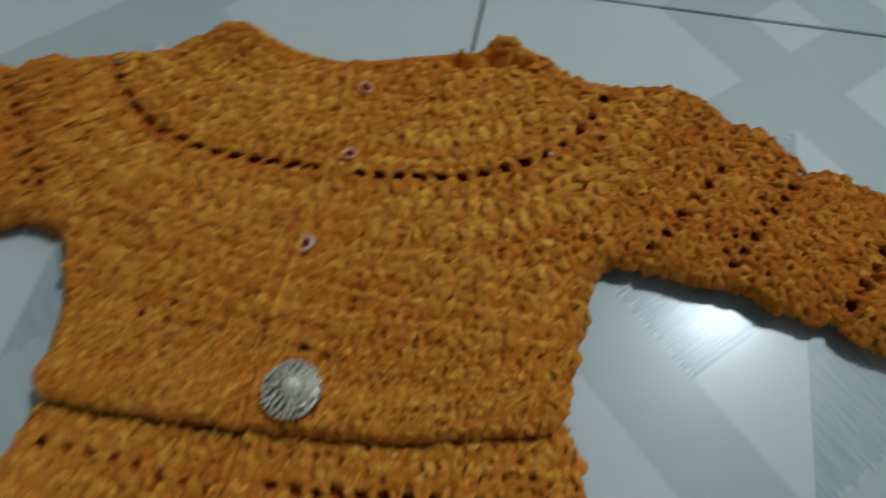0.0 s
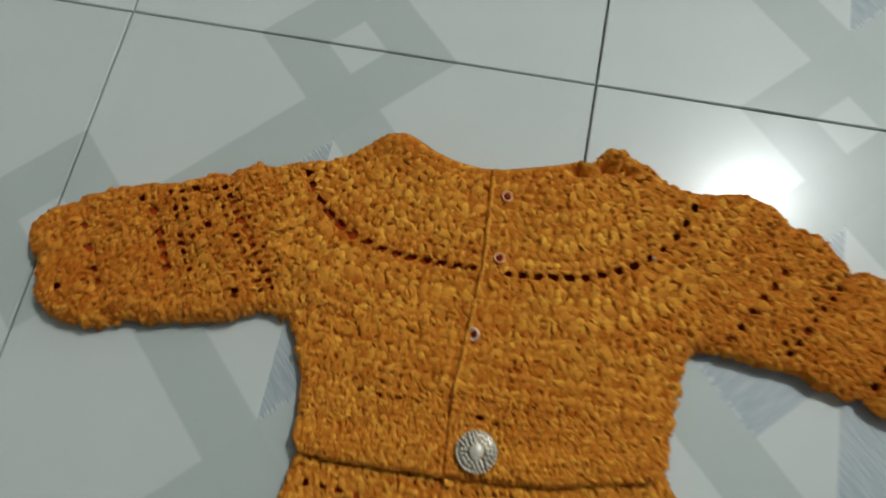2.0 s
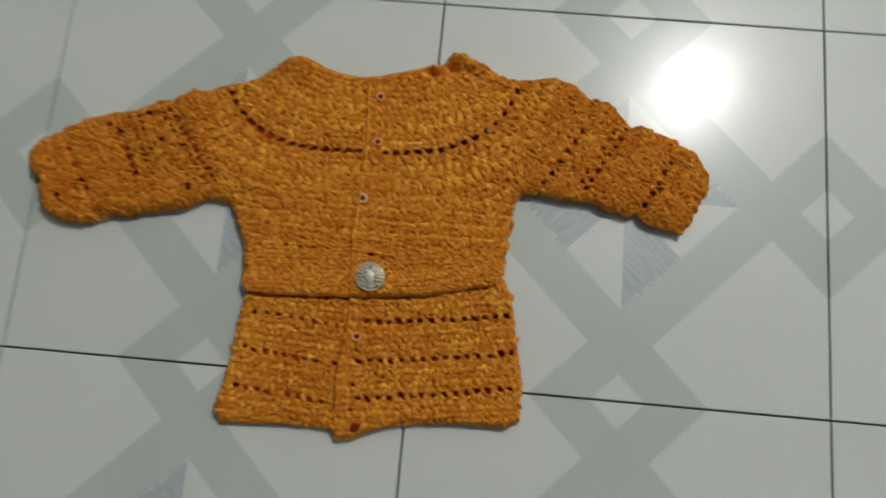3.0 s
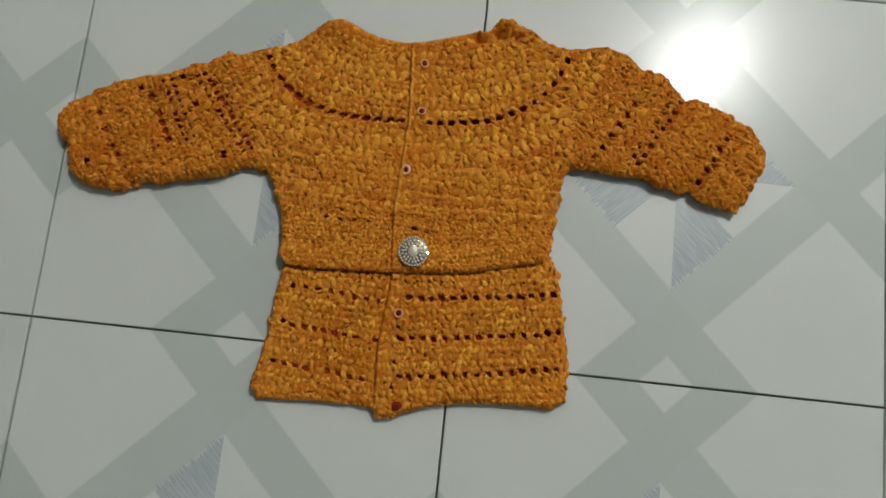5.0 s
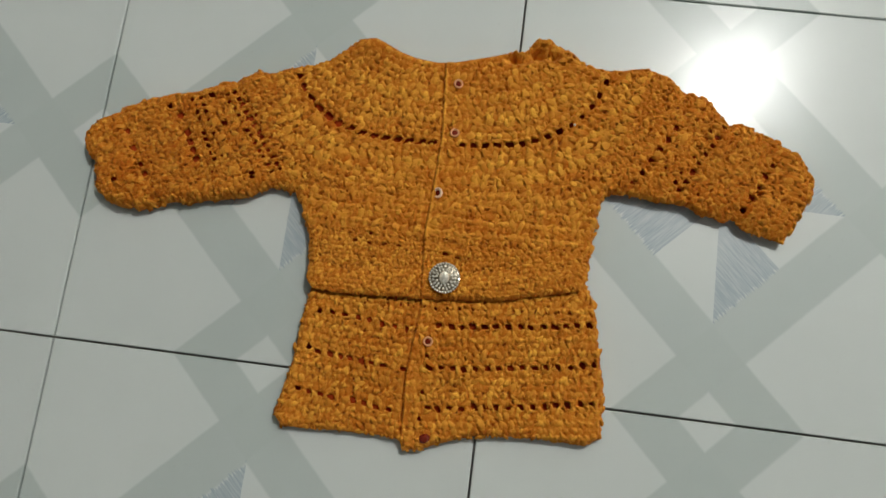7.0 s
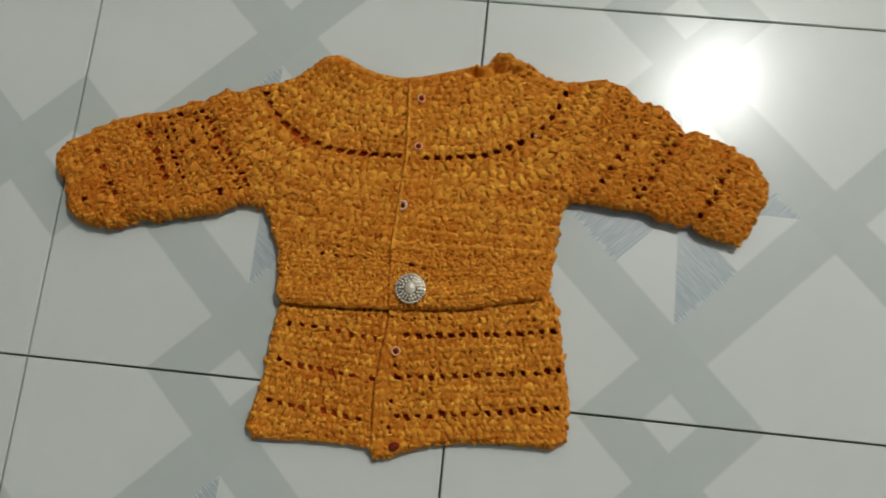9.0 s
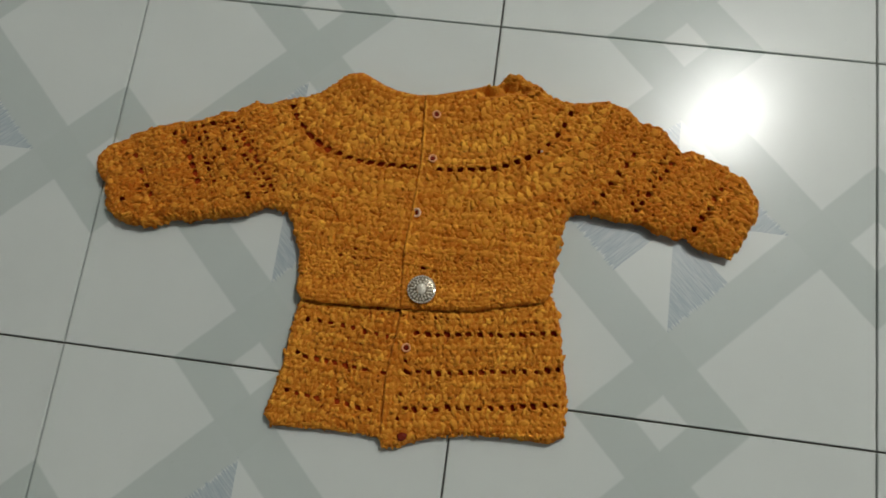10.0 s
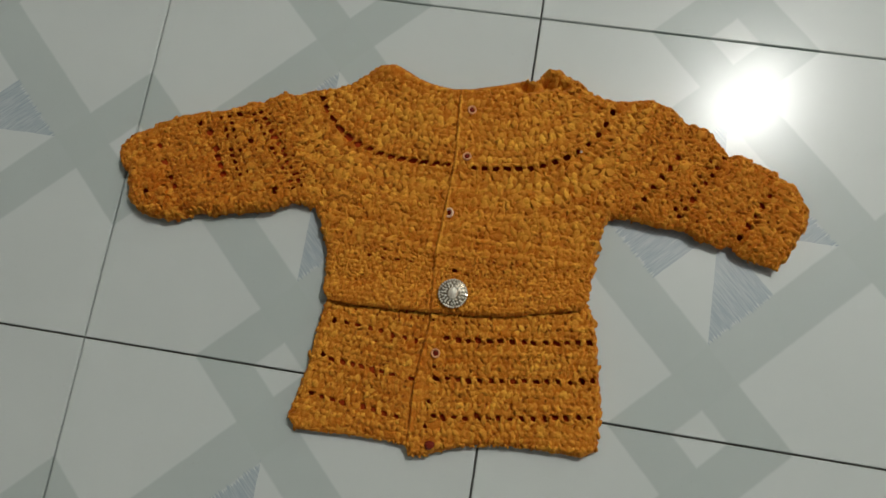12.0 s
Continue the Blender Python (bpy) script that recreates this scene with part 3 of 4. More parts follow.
# Sleeves: rows run across the arm.
for away, across, start, seam in (((0.87, -0.5), (0.5, 0.87), (0.075, -0.115), EAST_SEAM), ((-0.85, -0.525), (0.525, -0.85), (-0.150, -0.135), WEST_SEAM)):
    for k, s in enumerate(np.arange(-0.02, 0.18, 0.0041)):
        q = np.linspace(-0.085, 0.085, 60)
        upper.lift = (0.85, 0.7, 1.1, 1.0, 0.85)[k % 5]
        xs, ys = start[0] + away[0] * s + across[0] * q, start[1] + away[1] * s + across[1] * q
        for d in np.arange(-0.06, 0.06, 0.0046):
            if upper.rng.uniform() < (0.6 if seam is WEST_SEAM else 0.32):
                upper.dent(start[0] + away[0] * (s + 0.002) + across[0] * d, start[1] + away[1] * (s + 0.002) + across[1] * d, math.atan2(across[1], across[0]) + upper.rng.normal(0, 0.4), 0.0013, 0.0008, upper.rng.uniform(0.0015, 0.004))
        wave_row(upper, xs, ys, 0.0043, 0.0046, lambda x, y: seam(x, y) > -0.002, (0.1, 0.1, 0.35, 0.2, 0.1)[k % 5], 0.3)

# The shell round below the eyelets runs on over the one shoulder; smaller ones stand in the yoke.
for at, pitch, half, wide, lean in ((1.185, 0.0076, 0.0044, 0.0026, 0.3), (1.105, 0.0070, 0.0036, 0.0022, -0.3), (0.66, 0.0080, 0.0034, 0.0023, 0.2), (0.76, 0.0080, 0.0036, 0.0024, -0.2), (0.87, 0.0080, 0.0036, 0.0024, 0.2)):
    upper.shells(*yoke_point(ts, at), pitch, half, wide, lambda x, y: -0.172 < y < -0.07 and (at > 1.05 or y < -0.085) and WEST_SEAM(x, y) < 0.012 and abs(x - band_edge(y) - 0.010) > 0.014, lean)
# The chained edge of the overlapping front.
for y in np.arange(-0.079, -0.2035, -0.0026):
    upper.strand(band_edge(y) + 0.0014 + upper.rng.normal(0, 0.0002), y, math.pi / 2 + upper.rng.normal(0, 0.12), 0.0023, 0.0010, 0.0024, upper.rng.uniform(0.6, 0.95))

# Round puffs between the ladders of the one sleeve and along the other's ridges.
for x, y in ((-0.209, -0.137), (-0.203, -0.148), (-0.198, -0.156), (-0.190, -0.170), (-0.214, -0.128), (-0.186, -0.150), (-0.262, -0.185), (-0.232, -0.187), (-0.283, -0.165), (-0.287, -0.152), (0.128, -0.085), (0.118, -0.112), (0.102, -0.126), (0.190, -0.135), (0.178, -0.150)):
    upper.strand(x, y, upper.rng.uniform(0, 3), 0.0040, 0.0029, 0.0036, upper.rng.uniform(0.6, 0.85))

# Fat ridges gathered at the one cuff, each running along the arm.
for t in np.linspace(0, 1, 6):
    upper.strand(0.189 + 0.010 * t, -0.116 - 0.040 * t, -0.45 + upper.rng.normal(0, 0.12), 0.0062, 0.0019, 0.0042, upper.rng.uniform(0.4, 0.6))

# Eyelets of the yoke, the sleeves and a few loose gaps.
for side, angles in ((-1, np.linspace(0.655, 1.525, 14)), (1, np.linspace(1.70, 2.555, 14))):
    for k, angle in enumerate(angles):
        (x, y), (x2, y2) = yoke_point(angle), yoke_point(angle + 0.01)
        faint = 0.72 if side > 0 and (k == 0 or k in (9, 10)) else 1.0
        faint *= 1.2 if side < 0 and k < 7 else 1.0
        upper.eyelet(x, y, math.atan2(y2 - y, x2 - x) + upper.rng.normal(0, 0.08), 0.0027 * faint * upper.rng.uniform(0.85, 1.12), 0.0019 * faint * upper.rng.uniform(0.85, 1.1), -0.8 if side < 0 and k > 4 else 0.15)
upper.eyelets((0.114, -0.104), (0.087, -0.147), 6, 0, 0.0023, 0.0019)
upper.eyelets((0.146, -0.100), (0.119, -0.148), 8, 0, 0.0021, 0.0018)
upper.eyelets((0.180, -0.123), (0.162, -0.157), 5, 0, 0.0022, 0.0019)
# The ladders of the other sleeve: one wide, with small rungs beside it, and a close one at the shoulder.
upper.eyelets((-0.236, -0.133), (-0.219, -0.164), 6, 0, 0.0022, 0.0026)
for out, count, long, short in ((0.0, 10, 0.0014, 0.0018), (0.0072, 9, 0.0013, 0.0015)):
    upper.eyelets((-0.229 + 0.85 * out, -0.121 + 0.3 * out), (-0.206 + 0.85 * out, -0.163 + 0.3 * out), count, 0, long, short)
for out, count, long, short in ((0.0, 14, 0.0014, 0.0022), (0.0068, 13, 0.0013, 0.0018), (-0.0062, 12, 0.0009, 0.0014)):
    upper.eyelets((-0.203 - 0.85 * out, -0.108 - 0.3 * out), (-0.158 - 0.85 * out, -0.165 - 0.3 * out), count, 0, long, short)
upper.eyelets((-0.273, -0.149), (-0.258, -0.172), 3, 0, 0.0023, 0.0021)
for x, y in ((-0.274, -0.186), (-0.254, -0.179), (-0.177, -0.170), (-0.203, -0.136), (-0.245, -0.127), (-0.216, -0.116)):
    upper.eyelet(x, y, 0.5, 0.0022, 0.0016)
upper.eyelets((0.137, -0.104), (0.112, -0.150), 8, 0, 0.0014, 0.0011)
upper.eyelets((-0.128, -0.204), (0.058, -0.199), 15, 0, 0.0010, 0.0007)
upper.eyelets((-0.098, -0.2085), (-0.068, -0.2090), 4, 0, 0.0020, 0.0008)
upper.eyelets((-0.027, -0.2125), (-0.019, -0.2120), 2, 0, 0.0015, 0.0007)
upper.dent(-0.040, -0.112, 0.3, 0.0013, 0.0010, 0.004)
for x, y in ((-0.0345, -0.211), (-0.176, -0.173)):
    upper.eyelet(x, y, 0, 0.0019, 0.0011)
upper.eyelet(-0.0055, -0.160, 1.5, 0.0050, 0.0004)
# Small gaps that the hook left between the stitches.
for x0, x1, y0, y1, count, size in ((-0.29, -0.16, -0.19, -0.11, 30, 0.0009), (0.08, 0.20, -0.17, -0.075, 30, 0.0009)):
    for _ in range(count):
        upper.eyelet(upper.rng.uniform(x0, x1), upper.rng.uniform(y0, y1), upper.rng.uniform(0, 3), size * upper.rng.uniform(0.6, 1.3), size * upper.rng.uniform(0.5, 0.9))

# Gaps in line along the furrows between the rounds and rows.
ROUNDS, ROWS = (0.66, 0.80, 0.93, 1.045, 1.115, 1.19, 1.255), (-0.1745, -0.184, -0.1935, -0.2035)
for at in ROUNDS:
    for angle in np.arange(0.25, 2.9, 0.0062 / (0.125 * at)):
        x, y = yoke_point(angle + upper.rng.normal(0, 0.008), at)
        if y > -0.170 and upper.rng.uniform() < 0.55:
            upper.dent(x, y, angle - math.pi / 2 + upper.rng.normal(0, 0.3), 0.0015, 0.0008, upper.rng.uniform(0.0015, 0.0045))
for at in ROWS:
    for x in np.arange(-0.155, 0.08, 0.0055):
        if upper.rng.uniform() < 0.65:
            upper.dent(x + upper.rng.normal(0, 0.0008), at + 0.0008 * math.sin(x * 40) + upper.rng.normal(0, 0.0004), upper.rng.normal(0, 0.3), 0.0016, 0.0008, upper.rng.uniform(0.0015, 0.0045))

sd_body, sd_east, sd_west = inside_by(BODY), inside_by(SLEEVE_EAST), inside_by(SLEEVE_WEST)
sd_up = np.maximum(sd_body, np.maximum(sd_east, sd_west))
arm = np.maximum(step(EAST_SEAM(PX, PY), -0.005, 0.03), step(WEST_SEAM(PX, PY), -0.005, 0.03))
# The sleeves are drawn in along their open rows.
along_east, along_west = (PX - 0.075) * 0.87 - (PY + 0.115) * 0.5, -(PX + 0.150) * 0.85 - (PY + 0.135) * 0.525
drawn = np.zeros(PX.shape)
for run, at, wide in ((along_east, 0.027, 0.003), (along_east, 0.0547, 0.003), (along_east, 0.0955, 0.003), (along_west, 0.027, 0.005), (along_west, 0.073, 0.005), (along_west, 0.1115, 0.003)):
    drawn += np.exp(-(((run - at) / wide) ** 2)) * (EAST_SEAM(PX, PY) > -0.004 if run is along_east else WEST_SEAM(PX, PY) > -0.004)
ragged = (value_noise(PX, PY, 0.0075, 51) * 0.0009 + value_noise(PX, PY, 0.004, 52) * 0.0006) * (0.6 + 0.8 * arm) - 0.0010 * drawn * arm
sd_up = sd_up + (ragged + (upper.height / 0.002 - 0.6) * 0.0013) * (1 - step(PY, -0.09, -0.078) * step(0.0 - PX, 0, 0.01) * step(PX, -0.122, -0.112)) * (1 - 0.3 * step(-PY, 0.215, 0.225))
upper.gap[sd_up < 0.007] = 9.0
low_side = step(-(PY + 0.115 + 0.35 * (PX - 0.07)), 0.0, 0.02) * step(EAST_SEAM(PX, PY), -0.006, 0.012)
RIM = 0.0036 + 0.0024 * low_side
below_fold = fold_edge(PX) - PY
on_skirt = step(below_fold, -0.022, -0.008)
thick, turn = 0.0075 + 0.0018 * arm - 0.0030 * low_side, 0.0065 + 0.003 * arm
arch = np.sqrt(np.clip(1 - (1 - np.clip(sd_up / (turn + 0.009 * low_side), 0, 1)) ** 2, 0, 1))
base = RIM + thick * arch
base = base * (1 - on_skirt) + on_skirt * (0.0106 + 0.0024 * arch)
soft = (0.5 - drawn) * 0.0016 * arm + value_noise(PX, PY, 0.03, 5) * 0.0009 + value_noise(PX, PY, 0.012, 6) * 0.0005
# The collar: a smooth turned-up edge, curled over where it meets the shoulder.
neck = step(0.010 - np.abs(sd_body), 0, 0.008) * step(PY, -0.082, -0.068) * step(-0.004 - PX, 0, 0.02) * step(PX, -0.122, -0.112)
def lump(x, y, rx, ry):
    return np.exp(-(((PX - x) / rx) ** 2 + ((PY - y) / ry) ** 2))


curl = 0.9 * lump(0.015, -0.049, 0.009, 0.006) + 0.35 * lump(-0.013, -0.058, 0.006, 0.004) + 0.75 * lump(0.001, -0.0575, 0.006, 0.0035) + 0.3 * lump(0.034, -0.056, 0.006, 0.005)
fold = lump(-0.002, -0.0650, 0.007, 0.0032) + lump(0.012, -0.0605, 0.006, 0.0038) + 0.6 * lump(0.024, -0.060, 0.004, 0.003)
peak = np.exp(-(((PX + 0.106) / 0.016) ** 2 + ((PY + 0.066) / 0.010) ** 2))
# The overlapping edge of the front and its groove.
from_edge = PX - band_edge(PY)
lap = step(from_edge, -0.0004, 0.0012) * 0.0012 - np.exp(-((from_edge + 0.0004) / 0.0006) ** 2) * (0.0013 + 0.0006 * value_noise(PX, PY, 0.012, 61)) + np.exp(-((from_edge - 0.0014) / 0.0012) ** 2) * 0.0006
on_band = step(from_edge, 0, 0.002) * step(0.024 - from_edge, 0, 0.004)
FUZZ = np.random.RandomState(77).normal(0, 1, PX.shape)
# Same yarn as the loops, toned down for the shade beneath them.
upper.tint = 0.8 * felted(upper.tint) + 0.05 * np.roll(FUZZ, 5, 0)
knit = (0.58 * felted(upper.height) + 0.00004 * FUZZ - upper.pit) * (1 - 0.7 * np.maximum(neck, peak)) * (1 - 0.6 * np.clip(curl, 0, 1)) * (1 - 0.45 * on_band) * (1 - 0.2 * step(-PY, 0.203, 0.208))
# Furrows between the rounds and rows.
level = yoke_level(PX, PY)
furrow = np.zeros(PX.shape)
for at in ROUNDS:
    furrow += (1.0 if at > 1 else 0.35) * np.exp(-((level - at - 0.006 * value_noise(PX, PY, 0.007, 31)) / 0.0075) ** 2) * step(PY, -0.174, -0.168)
for at in ROWS:
    furrow += np.exp(-((PY - at - 0.0008 * np.sin(PX * 40) - 0.0008 * value_noise(PX, PY, 0.006, 32)) / 0.0011) ** 2) * (PY < -0.168)
knit *= 1 - 0.4 * np.clip(furrow, 0, 1) * (1 - arm)
hollow = step(upper.gap, 1.0, 1.4)
z_up = base + (soft + knit * (0.35 + 0.65 * arch) + lap * (1 - arm)) * step(sd_up, 0, 0.003) + 0.0048 * curl - 0.0095 * fold + 0.005 * peak - 0.0001 * furrow * (1 - arm) * arch
z_up -= (1 - hollow) * 0.0013 * (1 - 0.4 * on_skirt)
z_up = np.maximum(z_up, 0.0006)
ground_up = felted(base + (soft + 0.5 * felted(upper.height) * arch + lap * (1 - arm)) * step(sd_up, 0, 0.003) + 0.0048 * curl - 0.0095 * fold + 0.005 * peak - 0.0016 * np.clip(furrow, 0, 1) * (1 - arm))
BUTTONS = ((-0.041, -0.088), (-0.039, -0.125), (-0.045, -0.169), (-0.039, -0.271), (-0.033, -0.334))
clear = np.min([np.hypot(PX - x, PY - y) for x, y in BUTTONS], 0) < 0.0048
groove = clear | (from_edge > -0.0024) & (from_edge < 0.0007) & (arm < 0.01)
bare_up = np.where(groove, 1.0, np.maximum(0.8 * np.maximum(neck, np.clip(peak, 0, 1)), 0.45 * on_band * (1 - arm)) + 0.7 * np.clip(furrow, 0, 1) * (1 - arm))


def centre(a):
    return (a[:-1, :-1] + a[1:, 1:] + a[:-1, 1:] + a[1:, :-1]) / 4


cx, cy = centre(PX), centre(PY)
open_up = (centre(sd_up) > 0) & (centre(upper.gap) > 1.0)
is_east, is_west = EAST_SEAM(cx, cy) > 0, WEST_SEAM(cx, cy) > 0
is_waist = (cy < -0.2035) & ~is_east & ~is_west
trunk = ~is_east & ~is_west & ~is_waist
edge_c = cx - band_edge(cy)
is_band = trunk & (edge_c > 0) & (edge_c < 0.024)
is_yoke = trunk & ~is_band & (yoke_level(cx, cy) < 1.0)
rest = trunk & ~is_band & ~is_yoke

cardigan = tagged(new("cardigan"), "mustard chenille crochet baby cardigan laid flat on the tiles", "cardigan")
grad_up = steepest(sd_up)
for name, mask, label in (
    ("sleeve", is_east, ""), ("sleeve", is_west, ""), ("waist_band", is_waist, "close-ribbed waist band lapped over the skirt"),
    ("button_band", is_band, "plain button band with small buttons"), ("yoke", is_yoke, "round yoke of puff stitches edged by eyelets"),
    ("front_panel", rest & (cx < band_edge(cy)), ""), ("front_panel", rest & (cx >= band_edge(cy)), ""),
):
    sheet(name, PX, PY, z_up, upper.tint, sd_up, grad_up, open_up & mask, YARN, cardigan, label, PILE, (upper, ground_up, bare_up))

# The skirt below the waist band.
lower = Fabric(11)
for k, y in enumerate(np.arange(-0.222, -0.352, -0.0046)):
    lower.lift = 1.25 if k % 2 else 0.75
    for x0, x1, tilt in ((-0.14, -0.0495, -0.06), (-0.0495, 0.09, 0.14)):
        xs = np.linspace(x0, x1, 50)
        wave_row(lower, xs, y + tilt * (xs + 0.0495) * (1 if tilt > 0 else 1), 0.0047, 0.0049, lambda x, y: True, 0.1, 0.25)
for a, b, n, bow in (((-0.116, -0.2595), (-0.054, -0.265), 8, -0.0012), ((-0.119, -0.285), (-0.053, -0.291), 10, 0.001), ((-0.122, -0.312), (-0.052, -0.3185), 10, 0.0008), ((-0.033, -0.260), (0.067, -0.247), 14, 0.001), ((-0.036, -0.288), (0.072, -0.273), 15, 0.001), ((-0.034, -0.3145), (0.073, -0.298), 15, 0.001)):
    lower.eyelets(a, b, n, bow, 0.0021, 0.0018)
lower.eyelets((-0.110, -0.250), (0.062, -0.240), 22, 0.002, 0.0008, 0.0009)
for y in (-0.2805, -0.305, -0.322):
    lower.eyelet(-0.0385, y, 0, 0.0012, 0.0012)
# The skirt's ground is toned down too, for shade under its loops.
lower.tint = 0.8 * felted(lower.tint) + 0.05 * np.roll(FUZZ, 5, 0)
sd_low = inside_by(SKIRT) + (lower.height / 0.002 - 0.6) * 0.0012
arch = np.sqrt(np.clip(1 - (1 - np.clip(sd_low / 0.006, 0, 1)) ** 2, 0, 1))
under = step(below_fold, -0.004, 0.004)
low_lap = step(from_edge, -0.0004, 0.0012) * 0.0014 - np.exp(-((from_edge + 0.0006) / 0.0007) ** 2) * (0.0017 + 0.0009 * value_noise(PX, PY, 0.010, 62)) + np.exp(-((from_edge - 0.0014) / 0.0012) ** 2) * 0.0008
z_low = 0.0036 + (0.0020 + 0.0022 * under) * arch + (value_noise(PX, PY, 0.025, 8) * 0.0007 + (0.58 * felted(lower.height) + 0.00004 * FUZZ - lower.pit) * (1 - 0.35 * on_band) * under * (0.35 + 0.65 * arch) + low_lap) * step(sd_low, 0, 0.003)
z_low -= (1 - step(lower.gap, 1.0, 1.4)) * 0.0018 + 0.0009 * np.exp(-((below_fold - 0.001) / 0.005) ** 2)
z_low = np.maximum(z_low, 0.0006)
ground_low = felted(0.0036 + (0.0020 + 0.0022 * under) * arch + (0.5 * felted(lower.height) * under * arch + low_lap) * step(sd_low, 0, 0.003))
bare_low = np.where(groove, 1.0, np.maximum(0.35 * on_band, 1 - under))
open_low = (centre(sd_low) > 0) & (centre(lower.gap) > 1.0)
grad_low = steepest(sd_low)
sheet("skirt_panel", PX, PY, z_low, lower.tint, sd_low, grad_low, open_low & (edge_c < 0), YARN, cardigan, "", PILE, (lower, ground_low, bare_low))
sheet("skirt_panel", PX, PY, z_low, lower.tint, sd_low, grad_low, open_low & (edge_c >= 0.024), YARN, cardigan, "", PILE, (lower, ground_low, bare_low))
sheet("skirt_band", PX, PY, z_low, lower.tint, sd_low, grad_low, open_low & (edge_c >= 0) & (edge_c < 0.024), YARN, cardigan, "", PILE, (lower, ground_low, bare_low))

# The garment's back, seen only through the eyelets, with their shade in its colour.
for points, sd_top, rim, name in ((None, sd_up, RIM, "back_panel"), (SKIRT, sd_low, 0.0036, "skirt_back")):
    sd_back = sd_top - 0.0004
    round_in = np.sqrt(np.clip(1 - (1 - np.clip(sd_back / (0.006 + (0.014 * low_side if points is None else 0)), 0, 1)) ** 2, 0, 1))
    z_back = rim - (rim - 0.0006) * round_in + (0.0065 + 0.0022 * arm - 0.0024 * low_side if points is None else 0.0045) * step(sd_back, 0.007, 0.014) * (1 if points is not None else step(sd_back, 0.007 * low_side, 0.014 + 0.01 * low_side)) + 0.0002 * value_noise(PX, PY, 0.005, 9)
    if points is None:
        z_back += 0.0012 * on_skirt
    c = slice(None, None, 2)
    sheet(name, PX[c, c], PY[c, c], z_back[c, c], upper.tint[c, c], sd_back[c, c], [g[c, c] for g in steepest(sd_back)], centre(sd_back[c, c]) > 0, YARN_SHADED, cardigan, "inside of the back panel, coloured darker for the shade behind the eyelets")


def surface(x, y, z=None):
    """The fabric's height at a place."""
    z = z_up if z is None else z
    j, i = int((y - GY[0]) / CELL), int((x - GX[0]) / CELL)
    return float(np.median(z[j - 4 : j + 5, i - 4 : i + 5]))


def small_button(x, y, z, tilt_x, tilt_y, size=0.0033, rim=PEARL):
    hole = 0.62 if rim == PEARL else 0.54
    body = lathe([(size * 0.5, 0.0004), (size * 0.95, 0), (size * 1.02, 0.0008), (size * 0.96, 0.0015), (size * 0.84, 0.0018), (size * (hole + 0.04), 0.0012), (size * hole, 0.0006), (0, 0.0005)], 48)
    for v in body.verts:
        # Fine crimped ribs round the rim.
        if v.co.z > 0.0007 and math.hypot(v.co.x, v.co.y) > size * 0.7 and round(math.atan2(v.co.y, v.co.x) * 24 / math.pi) % 2:
            v.co.z -= 0.00022
    ob = part("button", body, rim, cardigan, "small pearly button with a dark red centre", True)
    ob.matrix_local = pose(x, y, z, tilt_x, tilt_y, 20)
    part("stone", gem(size * hole * 0.95, size * hole * 0.95, size * 0.2, 10), RED_GEM, ob, "dark red centre").location = (0, 0, 0.0006)
    return ob


small_button(-0.041, -0.088, surface(-0.041, -0.088) - 0.0002, 8, 14)
small_button(-0.039, -0.125, surface(-0.039, -0.125) - 0.0002, -10, 4)
small_button(-0.045, -0.169, surface(-0.045, -0.169) - 0.0002, 0, -30, 0.0037, IVORY)
small_button(-0.039, -0.271, surface(-0.039, -0.271, z_low) - 0.0002, 4, 4, 0.0033)
gem_button = part("button", gem(0.0041, 0.0032, 0.0028, 9, 0.5), GARNET, cardigan, "dark red faceted button near the hem")
gem_button.matrix_local = pose(-0.033, -0.334, surface(-0.033, -0.334, z_low) - 0.0006, 6, 0, 15)
bead = part("bead", gem(0.0011, 0.0010, 0.0013, 8), CRYSTAL, cardigan, "tiny clear bead caught in the yoke")
bead.matrix_local = pose(0.0435, -0.1095, surface(0.0435, -0.1095) + 0.0004, 12, 8, 0)

# The large jewelled button on the waist band.
R = 0.0106
sparkle = np.random.RandomState(2)
jewel = part("jewel_button", lathe([(0, 0), (R * 0.9, 0), (R, 0.0010), (R, 0.0016), (R * 0.93, 0.0022), (R * 0.78, 0.0026), (R * 0.5, 0.0034), (0, 0.0040)], 48), SILVER, cardigan, "large round silver button set with clear rhinestones", True)
jewel.matrix_local = pose(-0.033, -0.228, surface(-0.033, -0.228) + 0.0011, 2, -1, 0)
for count, ring, z, rx, ry, h in ((32, 0.91, 0.0020, 0.0009, 0.0009, 0.0011), (20, 0.70, 0.0026, 0.0014, 0.0009, 0.0013), (14, 0.50, 0.0031, 0.0012, 0.0009, 0.0014)):
    first = None
    for k in range(count):
        if first is None:
            first = part("crystal", gem(rx, ry, h, 6), CRYSTAL, jewel)
            ob = first
        else:
            ob = new("crystal", first.data)
            ob.parent = jewel
        a = 360 * k / count
        ob.matrix_local = pose(R * ring * math.cos(radians(a)), R * ring * math.sin(radians(a)), z, float(sparkle.normal(0, 26)), 14 + float(sparkle.normal(0, 26)), a)
part("centre_stone", gem(0.0036, 0.0046, 0.0034, 8, 0.22), CRYSTAL, jewel, "large faceted centre stone").location = (0, 0, 0.0036)

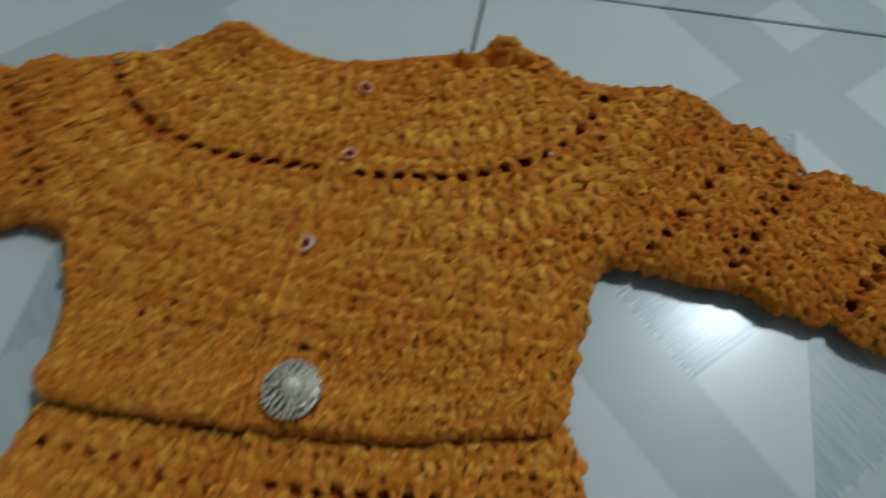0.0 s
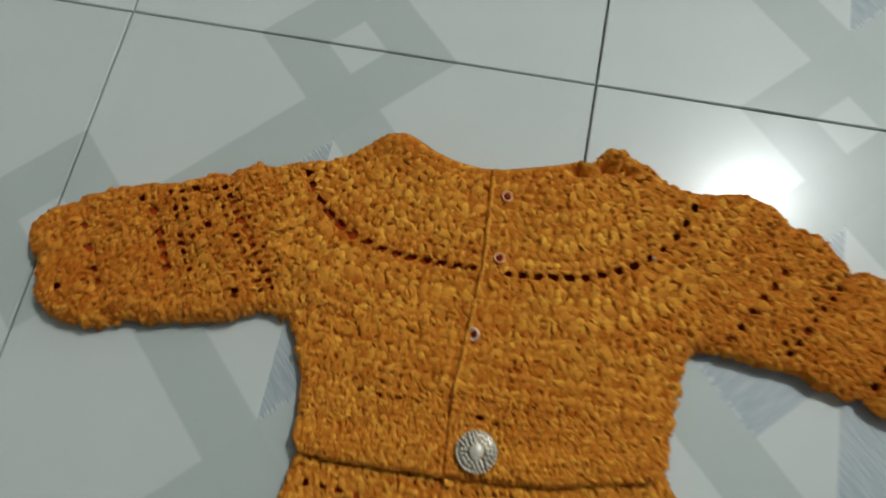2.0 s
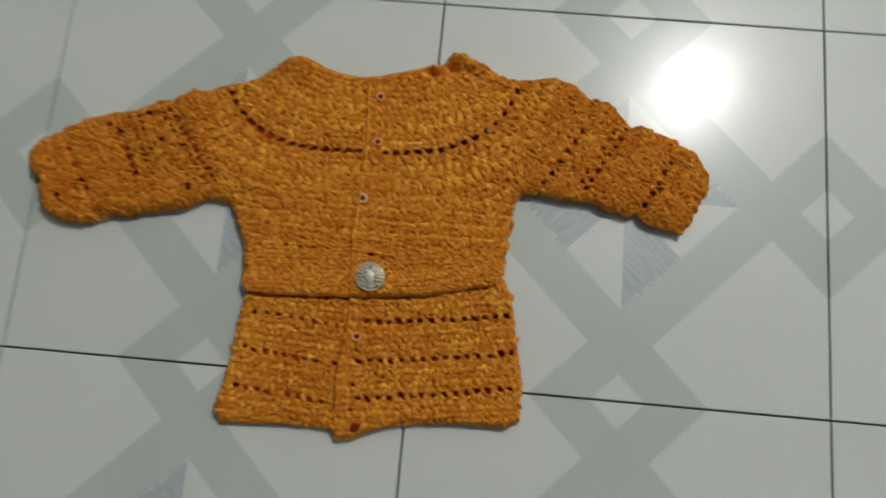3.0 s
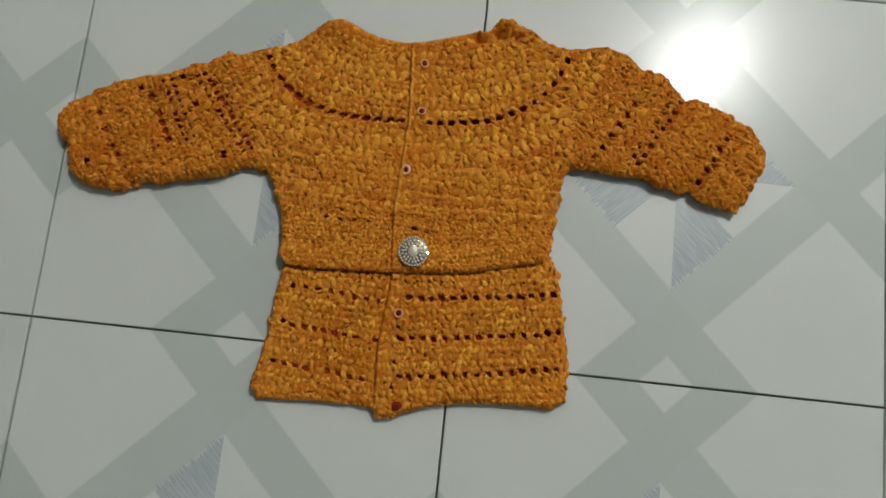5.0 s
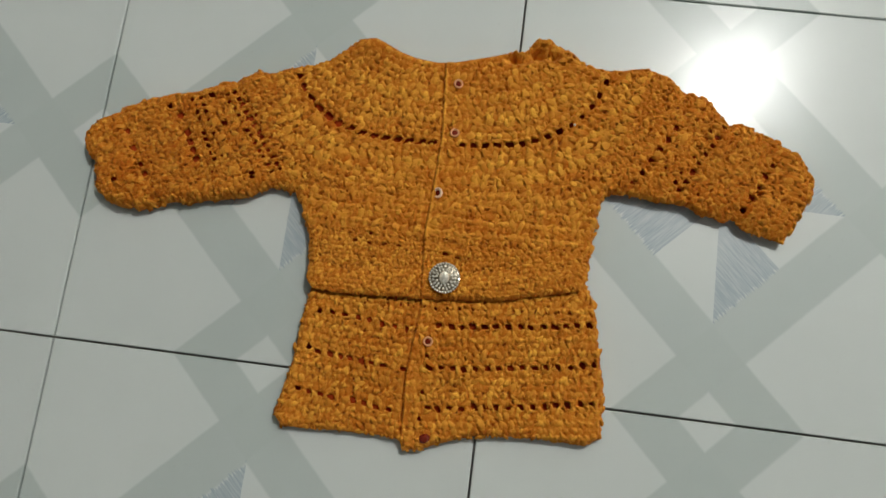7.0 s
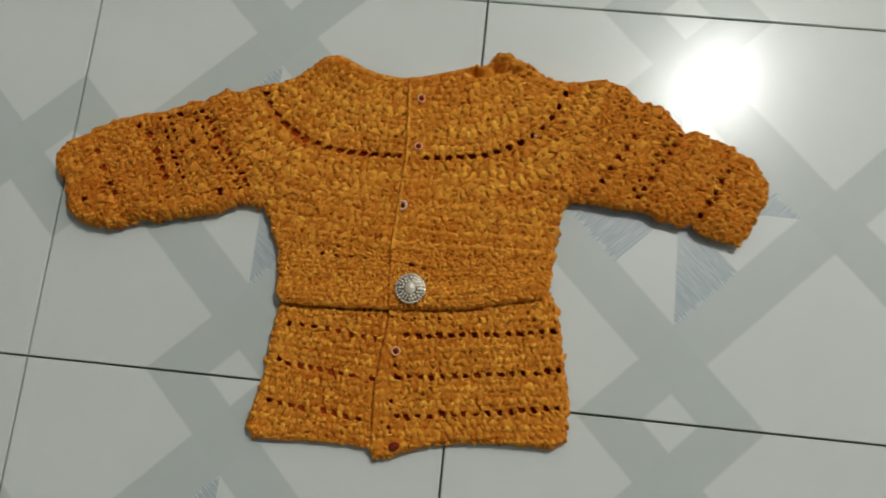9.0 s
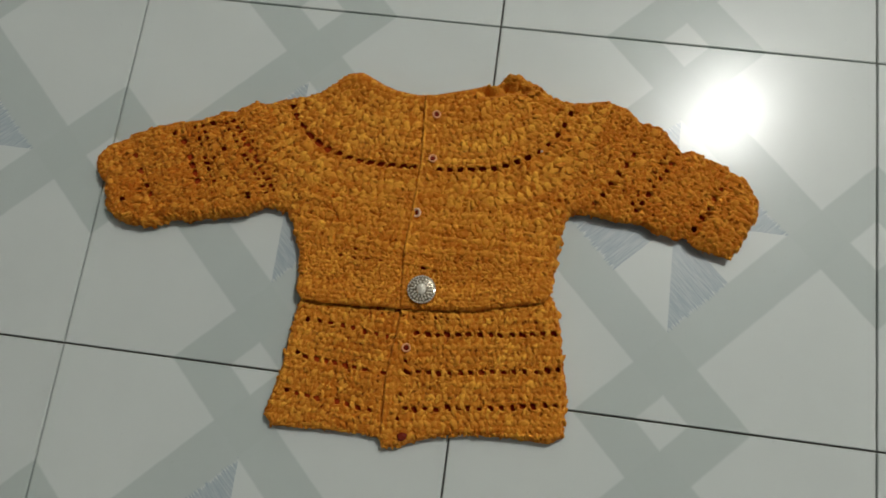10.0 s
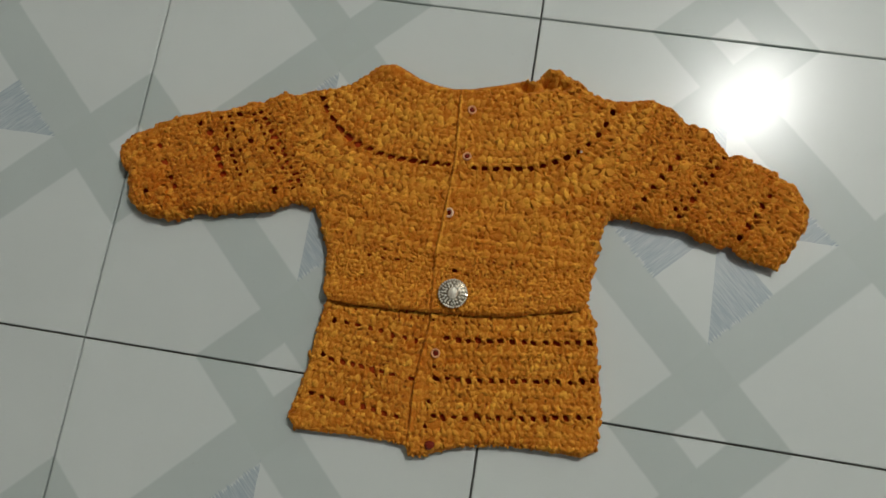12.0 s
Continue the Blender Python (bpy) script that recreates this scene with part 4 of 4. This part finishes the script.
# ---- the dark mat beyond ----
mat = tagged(new("shaggy_mat"), "dark brown shaggy mat lying on the tiles", "mat")
mat.location = (0.60, 0.27, 0)
part("backing", box(-0.30, -0.19, 0.0005, 0.30, 0.19, 0.006, 0.0025), MAT_DARK, mat)
rng = np.random.RandomState(4)
verts, faces = [], []
for k in range(9000):
    x, y = rng.uniform(-0.305, 0.305), rng.uniform(-0.195, 0.195)
    if k % 2:
        x, y = (-0.305 + abs(rng.normal(0, 0.03)), y) if k % 4 == 1 else (x, -0.195 + abs(rng.normal(0, 0.03)))
    out = np.array((x, y)) / (0.305, 0.195)
    lean = np.sign(out) * np.abs(out) ** 6 * 0.014 + rng.normal(0, 0.005, 2)
    a, n = rng.uniform(0, 6.3), len(verts)
    tip = (x + lean[0], y + lean[1], max(0.0015, 0.018 * rng.uniform(0.5, 1) * (1 - 0.8 * max(abs(out)) ** 10)))
    for q in range(3):
        verts.append((x + 0.0013 * math.cos(a + 2.1 * q), y + 0.0013 * math.sin(a + 2.1 * q), 0.003))
    verts.append(tip)
    faces += [(n, n + 1, n + 3), (n + 1, n + 2, n + 3), (n + 2, n, n + 3)]
pile_mesh = bpy.data.meshes.new("pile")
pile_mesh.from_pydata(verts, [], faces)
pile_mesh.materials.append(MAT_DARK)
pile = new("pile", pile_mesh)
pile.parent = mat
pile["kind"] = "stuff"

# ---- the floor's tiles ----
S, JOINT = TILE, 0.0014
tile_bm = box(-(S - JOINT) / 2, -(S - JOINT) / 2, -0.009, (S - JOINT) / 2, (S - JOINT) / 2, 0)
bmesh.ops.bevel(tile_bm, geom=[e for e in tile_bm.edges if all(v.co.z > -0.001 for v in e.verts)], offset=0.0006, segments=1, affect="EDGES")
tile_mesh = bpy.data.meshes.new("tile")
tile_bm.to_mesh(tile_mesh)
tile_bm.free()
tile_mesh.materials.append(GLAZED)
rng = np.random.RandomState(7)
for i in range(-7, 7):
    for j in range(-7, 7):
        ob = new("tile", tile_mesh)
        ob.parent = floor
        tip = rng.normal(0, 0.04, 2)
        near = i in (-2, -1, 0, 1) and j in (-2, -1)
        m = pose((i + 0.5) * S, (j + 0.5) * S, 0, *(tip * (0.3 if near else 1)))
        if j == 0:
            # This row was laid sinking away from the joint.
            m = pose((i + 0.5) * S, 0, -0.0002, -0.35) @ pose(0, 0.5 * S, 0, 0, float(tip[1]))
        ob.matrix_local = m
